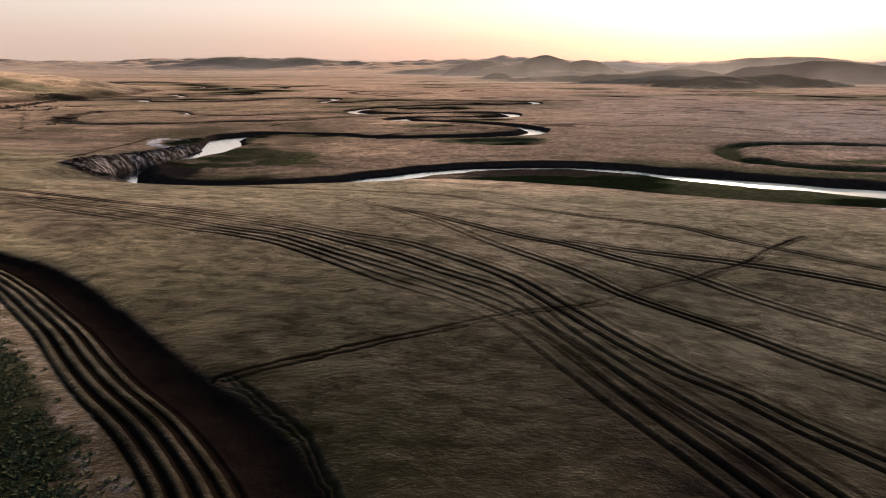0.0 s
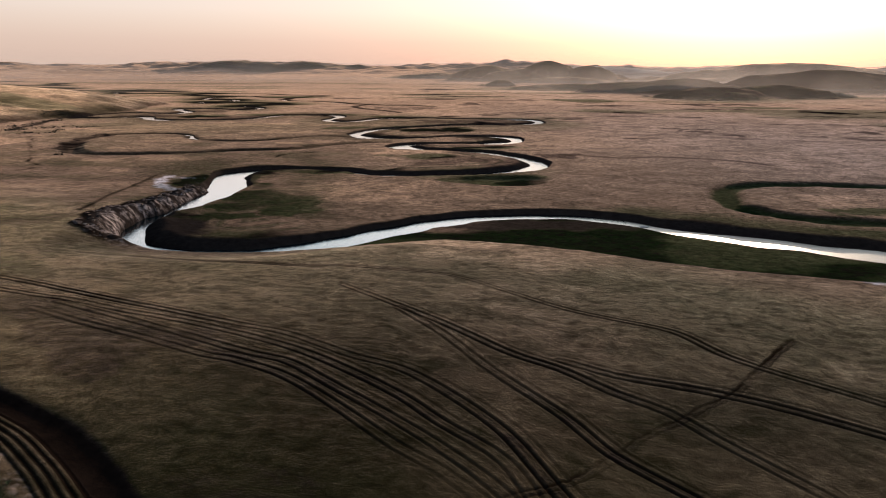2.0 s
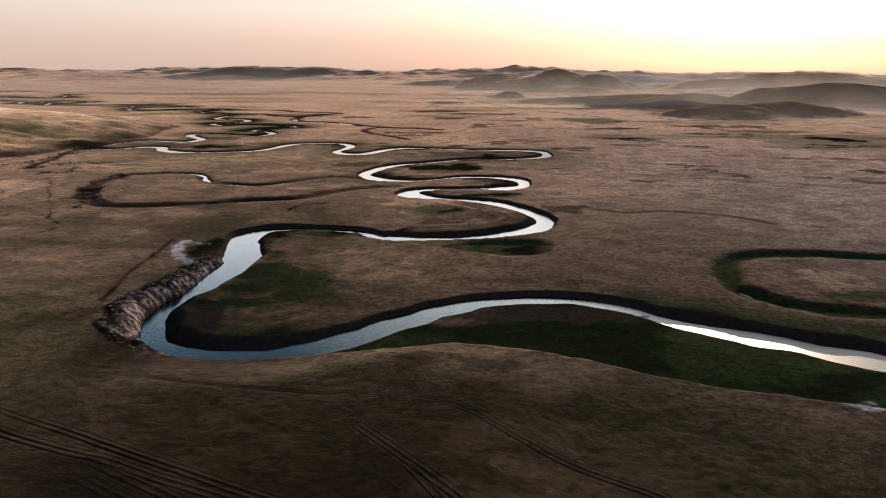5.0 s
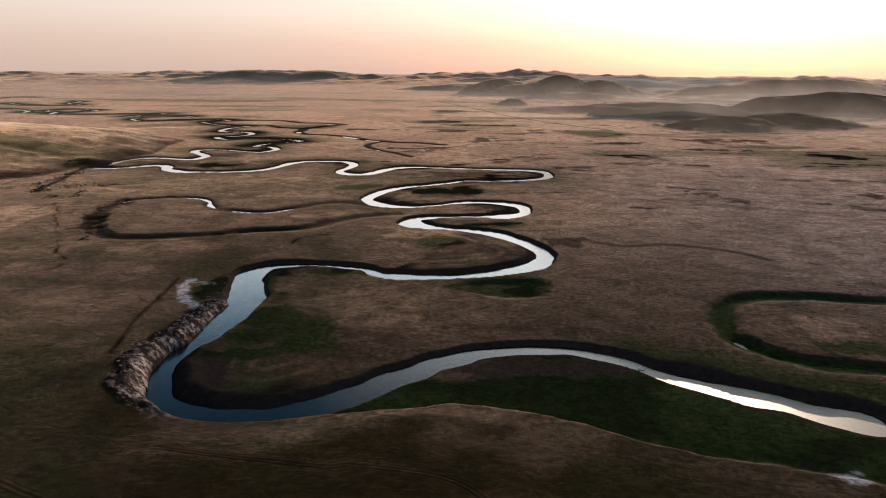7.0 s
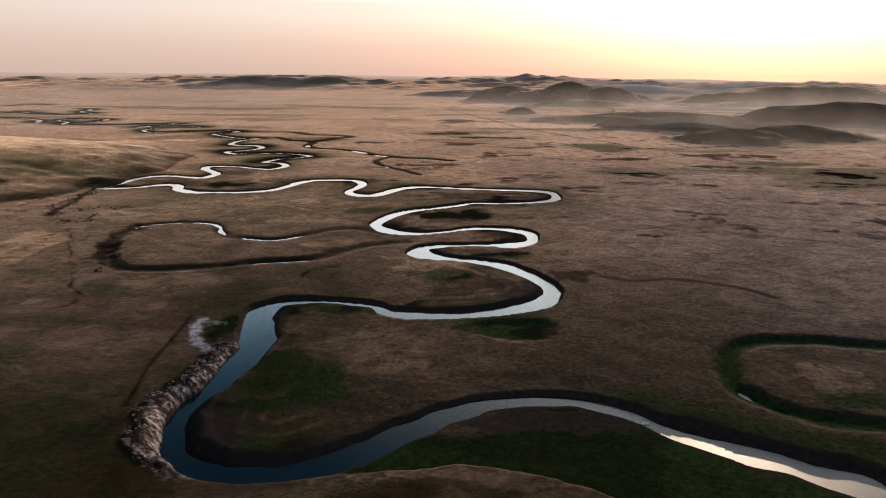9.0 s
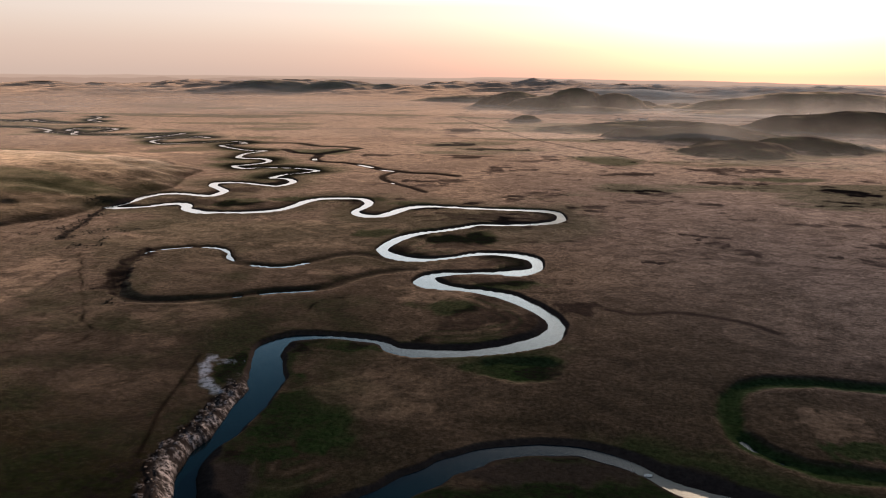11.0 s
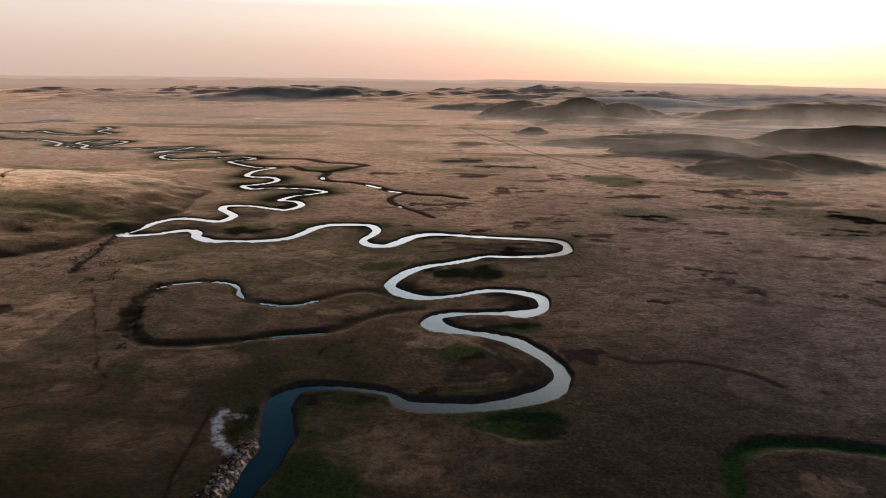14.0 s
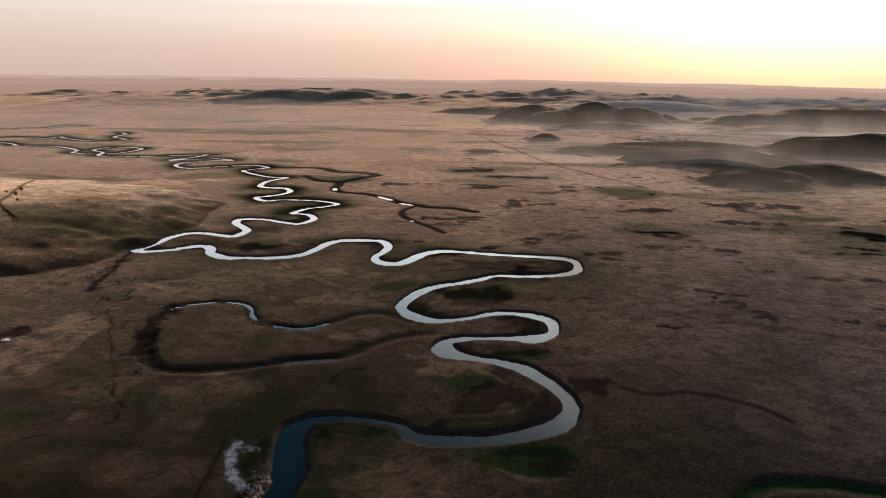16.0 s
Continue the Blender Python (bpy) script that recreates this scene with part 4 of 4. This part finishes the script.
def mist_sheet(z, strength):
    """The top of a low mist layer; the deeper the mist under it, the denser it is."""
    xs, ys = np.meshgrid(np.linspace(-3100, 2700, 230), np.linspace(420, 4920, 200))
    under = ground_under(xs, ys)
    r, side = np.hypot(xs, ys), np.degrees(np.arctan2(xs, ys))
    zs = z + 0.3 * z * fbm(xs, ys, 320, 3, 309)
    zs = np.where(r > 3000, np.maximum(zs, zs + 0.9 * (under - zs) * smooth(3000, 3800, r)) + 14 * smooth(3000, 3800, r), zs)
    density = strength * smooth(0, 1, (zs - under) / (0.8 * z)) * smooth(300, 900, r) * (0.45 * smooth(1000, 2800, r) + 0.85 * smooth(1500, 2250, r) * smooth(0, 18, side))
    density *= np.clip(1 + 0.5 * fbm(xs, ys, 600, 4, 300), 0.2, 1.8) * (1 - smooth(4650, 4880, r))
    return mist_mesh(xs, ys, zs, density)


def mist_veil(r, strength, start, top):
    """An upright veil of haze across the valley, thinning with height."""
    side, zs = np.meshgrid(np.linspace(-42, 39, 120), np.linspace(-2, top, 22))
    xs, ys = r * np.sin(np.radians(side)), r * np.cos(np.radians(side))
    bow = 1 + 0.03 * fbm(xs, ys, 500, 2, 333)
    density = strength * (1 - smooth(0, 1, (zs + 2) / (top + 2))) * smooth(start - 12, start + 8, side) * (0.4 + 0.85 * smooth(-10, 20, side))
    density *= np.clip(1 + 0.3 * fbm(xs, ys + zs * 3, 260, 3, 335), 0.4, 1.4)
    return mist_mesh(xs * bow, ys * bow, zs, density)


mist_sheet(9, 0.5)
for r, strength, start, top in ((1130, 0.07, -12, 80), (1480, 0.15, -40, 95), (2420, 0.24, -60, 110)):
    mist_veil(r, strength, start, top)


# ---- plants ----
def plant_material(name, low, high):
    m = Nodes(name)
    rnd = m.tree.nodes.new("ShaderNodeNewGeometry").outputs["Random Per Island"]
    colour = m.mix(m.noise(2.0, 3), m.ramp(rnd, (0.0, low), (1.0, high)), m.ramp(rnd, (0.0, high), (1.0, low)))
    return m.done(colour, 0.9, Specular_IOR_Level=0.1)


def scatter(name, label, category, material, spots, blades, width, height, lean):
    """Many small plants in one mesh, each a few bent blades."""
    rng = np.random.default_rng(7)
    verts, faces = [], []
    for x, y, size in spots:
        z = ground_at(x, y) - 0.03
        for turn in rng.uniform(0, 2 * math.pi, blades):
            c, s = math.cos(turn), math.sin(turn)
            w, h, l = width * size * rng.uniform(0.5, 1.2), height * size * rng.uniform(0.5, 1.2), lean * size * rng.uniform(0.3, 1.2)
            ox, oy = c * w * 0.4, s * w * 0.4
            k = len(verts)
            verts += [(x + ox - s * w / 2, y + oy + c * w / 2, z), (x + ox + s * w / 2, y + oy - c * w / 2, z),
                      (x + ox + c * l * 0.5 + s * w * 0.3, y + oy + s * l * 0.5 - c * w * 0.3, z + h * 0.7), (x + ox + c * l, y + oy + s * l, z + h)]
            faces += [(k, k + 1, k + 2), (k, k + 2, k + 3)]
    mesh = bpy.data.meshes.new(name)
    mesh.from_pydata(verts, [], faces)
    mesh.materials.append(material)
    return tagged(new(name, mesh), label, category, kind="stuff")


rng = np.random.default_rng(3)


drain = spread(DRAIN, 1.0)
herbs = []
for i in rng.integers(0, len(drain) - 1, 5200):
    d = drain[i + 1] - drain[i]
    n = np.array([d[1], -d[0]]) / np.linalg.norm(d)
    n = n if n[0] < 0 else -n
    p = drain[i] + n * (7.2 + 6 * abs(rng.normal(0.3, 0.5)))
    p = p + rng.normal(0, 0.6, 2)
    herbs.append((p[0], p[1], rng.uniform(0.5, 1.4)))
scatter("herbs", "dark green weeds along a pale grassy verge", "weeds", plant_material("herbs", (0.020, 0.030, 0.013), (0.07, 0.072, 0.034)), herbs, 9, 0.14, 0.13, 0.2)

scrub = []
ditch_line = spread(HILL_DITCH, 2.0)
for i in rng.integers(0, len(ditch_line), 110):
    scrub.append((ditch_line[i][0] + rng.normal(0, 3), ditch_line[i][1] + rng.normal(0, 4), rng.uniform(0.5, 1.2)))
for cx, cy, sx, sy, n in ((-316, 557, 3, 5, 22), (-297, 526, 2, 5, 20), (-289, 505, 3, 4, 14), (-296, 556, 4, 2, 16), (-288, 563, 6, 2, 22), (-307, 503, 4, 4, 26), (-330, 531, 6, 5, 30), (-322, 548, 5, 6, 24),
                          (-354, 562, 5, 6, 24), (-354, 589, 4, 8, 24), (-357, 619, 5, 8, 30), (-380, 675, 9, 9, 110), (-363, 543, 8, 3, 16), (-210, 372, 3, 2, 8), (-455, 850, 18, 30, 40)):
    scrub += [(cx + rng.normal(0, sx), cy + rng.normal(0, sy), rng.uniform(0.4, 1.1)) for _ in range(n)]
scrub = [p for p in scrub if ground_at(p[0], p[1]) > 0.3]
scatter("scrub", "low dark scrub beside a dry ditch", "scrub", plant_material("scrub", (0.008, 0.008, 0.007), (0.028, 0.026, 0.018)), scrub, 8, 0.9, 0.7, 0.8)


# ---- slumped earth under the cut bank ----
def slump():
    line = spread(REACH_NEAR + REACH_BEND, 1.0)
    line = line[(line[:, 0] < -74) & (line[:, 1] > 176) & (line[:, 1] < 275)]
    verts, faces = [], []
    corner = [(-1, -1, -1), (1, -1, -1), (1, 1, -1), (-1, 1, -1), (-1, -1, 1), (1, -1, 1), (1, 1, 1), (-1, 1, 1)]
    sides = [(0, 3, 2, 1), (4, 5, 6, 7), (0, 1, 5, 4), (1, 2, 6, 5), (2, 3, 7, 6), (3, 0, 4, 7)]
    for _ in range(150):
        i = rng.integers(1, len(line) - 1)
        d = line[i + 1, :2] - line[i - 1, :2]
        n = np.array([-d[1], d[0]]) / np.linalg.norm(d)
        p = line[i, :2] + n * (line[i, 2] / 2 + rng.uniform(0.6, 9.5))
        size = rng.uniform(0.2, 0.5)
        turn = Euler((rng.uniform(-0.5, 0.5), rng.uniform(-0.5, 0.5), rng.uniform(0, 6.3))).to_matrix()
        z = ground_at(*p)
        k = len(verts)
        for c in corner:
            v = turn @ Vector([c[0] * size * rng.uniform(0.6, 1.1), c[1] * size * rng.uniform(0.5, 0.9), c[2] * size * rng.uniform(0.4, 0.8)])
            verts.append((p[0] + v.x, p[1] + v.y, z + v.z * 0.8))
        faces += [tuple(k + q for q in f) for f in sides]
    mesh = bpy.data.meshes.new("slumped_earth")
    mesh.from_pydata(verts, [], faces)
    mesh.materials.append(plant_material("slumped_earth", (0.035, 0.024, 0.02), (0.20, 0.15, 0.13)))
    return tagged(new("slumped_earth", mesh), "slumped clods of earth under the cut river bank", "earth", kind="stuff")


slump()


# ---- things far off ----
def part(name, bm, material, parent, label=""):
    mesh = bpy.data.meshes.new(name)
    bm.to_mesh(mesh)
    bm.free()
    mesh.materials.append(material)
    ob = new(name, mesh)
    ob.parent = parent
    if label:
        tagged(ob, label)
    return ob


def box(bm, x, y, z, sx, sy, sz, bevel=0.0):
    made = bmesh.ops.create_cube(bm, size=1.0, matrix=Matrix.Translation((x, y, z)) @ Matrix.Diagonal((sx, sy, sz, 1)))
    if bevel:
        edges = list({e for v in made["verts"] for e in v.link_edges})
        bmesh.ops.bevel(bm, geom=edges, offset=bevel, segments=2, affect="EDGES")
    return made


def plain_material(name, low, high, rough=0.8, scale=1.5, **more):
    m = Nodes(name)
    return m.done(m.ramp(m.noise(scale, 5, 0.65), (0.3, low), (0.7, high)), rough, **more)


PLASTER = plain_material("plaster", (0.42, 0.38, 0.33), (0.62, 0.58, 0.52))
ROOF = plain_material("roof_sheet", (0.10, 0.06, 0.05), (0.18, 0.10, 0.08), 0.6)
DARK_GLASS = plain_material("window_glass", (0.02, 0.025, 0.03), (0.03, 0.035, 0.04), 0.1)
BARK = plain_material("bark", (0.02, 0.015, 0.012), (0.05, 0.04, 0.03), 0.9, 6)
LEAF = plant_material("leaves", (0.010, 0.014, 0.007), (0.035, 0.042, 0.018))
WHITE_PAINT = plain_material("white_paint", (0.72, 0.73, 0.74), (0.80, 0.81, 0.82), 0.3)
RUBBER = plain_material("rubber", (0.015, 0.015, 0.015), (0.03, 0.03, 0.03), 0.9, 8)
STONE = plain_material("pale_stone", (0.30, 0.28, 0.27), (0.55, 0.53, 0.52), 0.9, 2)


def farm_house(x, y, turn, length, depth, height, label):
    house = tagged(new("farm_house"), label, "house", "farm on the far plain")
    wall = bmesh.new()
    box(wall, 0, 0, height / 2, length, depth, height, 0.05)
    part("wall", wall, PLASTER, house)
    roof = bmesh.new()
    a, b, h = length / 2 + 0.5, depth / 2 + 0.5, depth * 0.32
    v = [roof.verts.new(p) for p in ((-a, -b, height), (a, -b, height), (a, b, height), (-a, b, height), (-a, 0, height + h), (a, 0, height + h),
                                     (-a, -b, height - 0.15), (a, -b, height - 0.15), (a, b, height - 0.15), (-a, b, height - 0.15))]
    for f in ((0, 1, 5, 4), (2, 3, 4, 5), (0, 4, 3), (1, 2, 5), (6, 7, 1, 0), (8, 9, 3, 2), (7, 8, 2, 1), (9, 6, 0, 3), (6, 9, 8, 7)):
        roof.faces.new([v[i] for i in f])
    part("roof", roof, ROOF, house)
    for k in (-0.3, 0.3):
        pane = bmesh.new()
        box(pane, k * length, -depth / 2 - 0.02, height * 0.55, 1.3, 0.08, 1.2, 0.02)
        part("window", pane, DARK_GLASS, house)
    door = bmesh.new()
    box(door, 0, -depth / 2 - 0.03, 1.03, 1.0, 0.1, 2.06, 0.02)
    part("door", door, ROOF, house)
    house.matrix_world = pose(x, y, ground_at(x, y) - 0.1, 0, 0, turn)
    return house


farm_house(556, 2111, 12, 16, 7, 3.0, "long pale farm house with a rust-brown roof")
farm_house(583, 2118, 8, 10, 7, 2.8, "small pale farm house beside a longer one")
farm_house(520, 2150, -20, 22, 9, 3.6, "wide pale barn with a rust-brown roof")
farm_house(450, 2165, 5, 12, 7, 2.8, "lone pale house below the low hills")


def tree(x, y, tall, seed):
    thing = tagged(new("tree"), "small dark bushy tree on the grassy hill", "tree", "trees on the hill")
    r = np.random.default_rng(seed)
    trunk = bmesh.new()
    bmesh.ops.create_cone(trunk, cap_ends=True, segments=8, radius1=0.05 * tall, radius2=0.02 * tall, depth=0.6 * tall, matrix=Matrix.Translation((0, 0, 0.3 * tall)))
    for k in range(5):
        a = k * 1.3 + r.uniform(0, 0.6)
        m = pose(0, 0, tall * (0.25 + 0.07 * k), 0, 0, math.degrees(a)) @ pose(0, 0, 0, 0, 50, 0)
        bmesh.ops.create_cone(trunk, cap_ends=True, segments=6, radius1=0.022 * tall, radius2=0.008 * tall, depth=0.4 * tall, matrix=m @ Matrix.Translation((0, 0, 0.2 * tall)))
    part("trunk", trunk, BARK, thing)
    crown = bmesh.new()
    for _ in range(420):
        d = Vector(r.normal(0, 1, 3)).normalized() * r.uniform(0.25, 1) ** 0.5
        c = Vector((d.x * tall * 0.42, d.y * tall * 0.42, tall * 0.62 + d.z * tall * 0.36)) * (1 + 0.12 * math.sin(5 * d.x + seed) * math.cos(4 * d.y))
        s = tall * r.uniform(0.04, 0.09)
        m = Matrix.Translation(c) @ Euler(r.uniform(0, 6.3, 3)).to_matrix().to_4x4()
        v = [crown.verts.new(m @ Vector(p)) for p in ((-s, 0, 0), (0, -s * 0.5, s * 0.2), (s, 0, 0), (0, s * 0.5, s * 0.2))]
        crown.faces.new(v)
    part("crown", crown, LEAF, thing)
    thing.matrix_world = pose(x, y, ground_at(x, y) - 0.1, 0, 0, seed * 40)
    return thing


for k, (x, y, tall) in enumerate(((-583, 793, 5.0), (-597, 823, 5.6), (-561, 764, 4.4), (-604, 806, 3.8))):
    tree(x, y, tall, k + 1)


def car(x, y, turn):
    thing = tagged(new("car"), "white parked car standing on dark bare ground", "car")
    body = bmesh.new()
    box(body, 0, 0, 0.62, 4.4, 1.75, 0.62, 0.12)
    part("body", body, WHITE_PAINT, thing)
    cabin = bmesh.new()
    made = box(cabin, -0.25, 0, 1.18, 2.5, 1.55, 0.56)
    for v in made["verts"]:
        if v.co.z > 1.2:
            v.co.x = -0.25 + (v.co.x + 0.25) * 0.72
            v.co.y *= 0.86
    bmesh.ops.bevel(cabin, geom=cabin.edges[:], offset=0.06, segments=2, affect="EDGES")
    part("cabin", cabin, WHITE_PAINT, thing)
    for sy in (-1, 1):
        pane = bmesh.new()
        box(pane, -0.25, sy * 0.745, 1.18, 1.7, 0.05, 0.34, 0.02)
        part("side_window", pane, DARK_GLASS, thing)
    for sx in (-1.35, 1.35):
        for sy in (-0.8, 0.8):
            wheel = bmesh.new()
            bmesh.ops.create_cone(wheel, cap_ends=True, segments=20, radius1=0.33, radius2=0.33, depth=0.22, matrix=pose(sx, sy, 0.33, 90))
            part("wheel", wheel, RUBBER, thing)
    thing.matrix_world = pose(x, y, ground_at(x, y), 0, 0, turn)
    return thing


car(-325, 413, 20)


def islet(x, y, size):
    bm = bmesh.new()
    bmesh.ops.create_icosphere(bm, subdivisions=3, radius=1.0)
    for v in bm.verts:
        n = noise.noise(v.co * 1.7 + Vector((x, y, 0)))
        v.co = Vector((v.co.x * size * 1.6, v.co.y * size, v.co.z * size * 0.35)) * (1 + 0.35 * n)
    mesh = bpy.data.meshes.new("rock")
    bm.to_mesh(mesh)
    bm.free()
    mesh.materials.append(STONE)
    rock = tagged(new("rock", mesh), "pale low rock at the edge of the river", "rock")
    rock.location = (x, y, 0.05)
    return rock


islet(63, 211.5, 0.9)
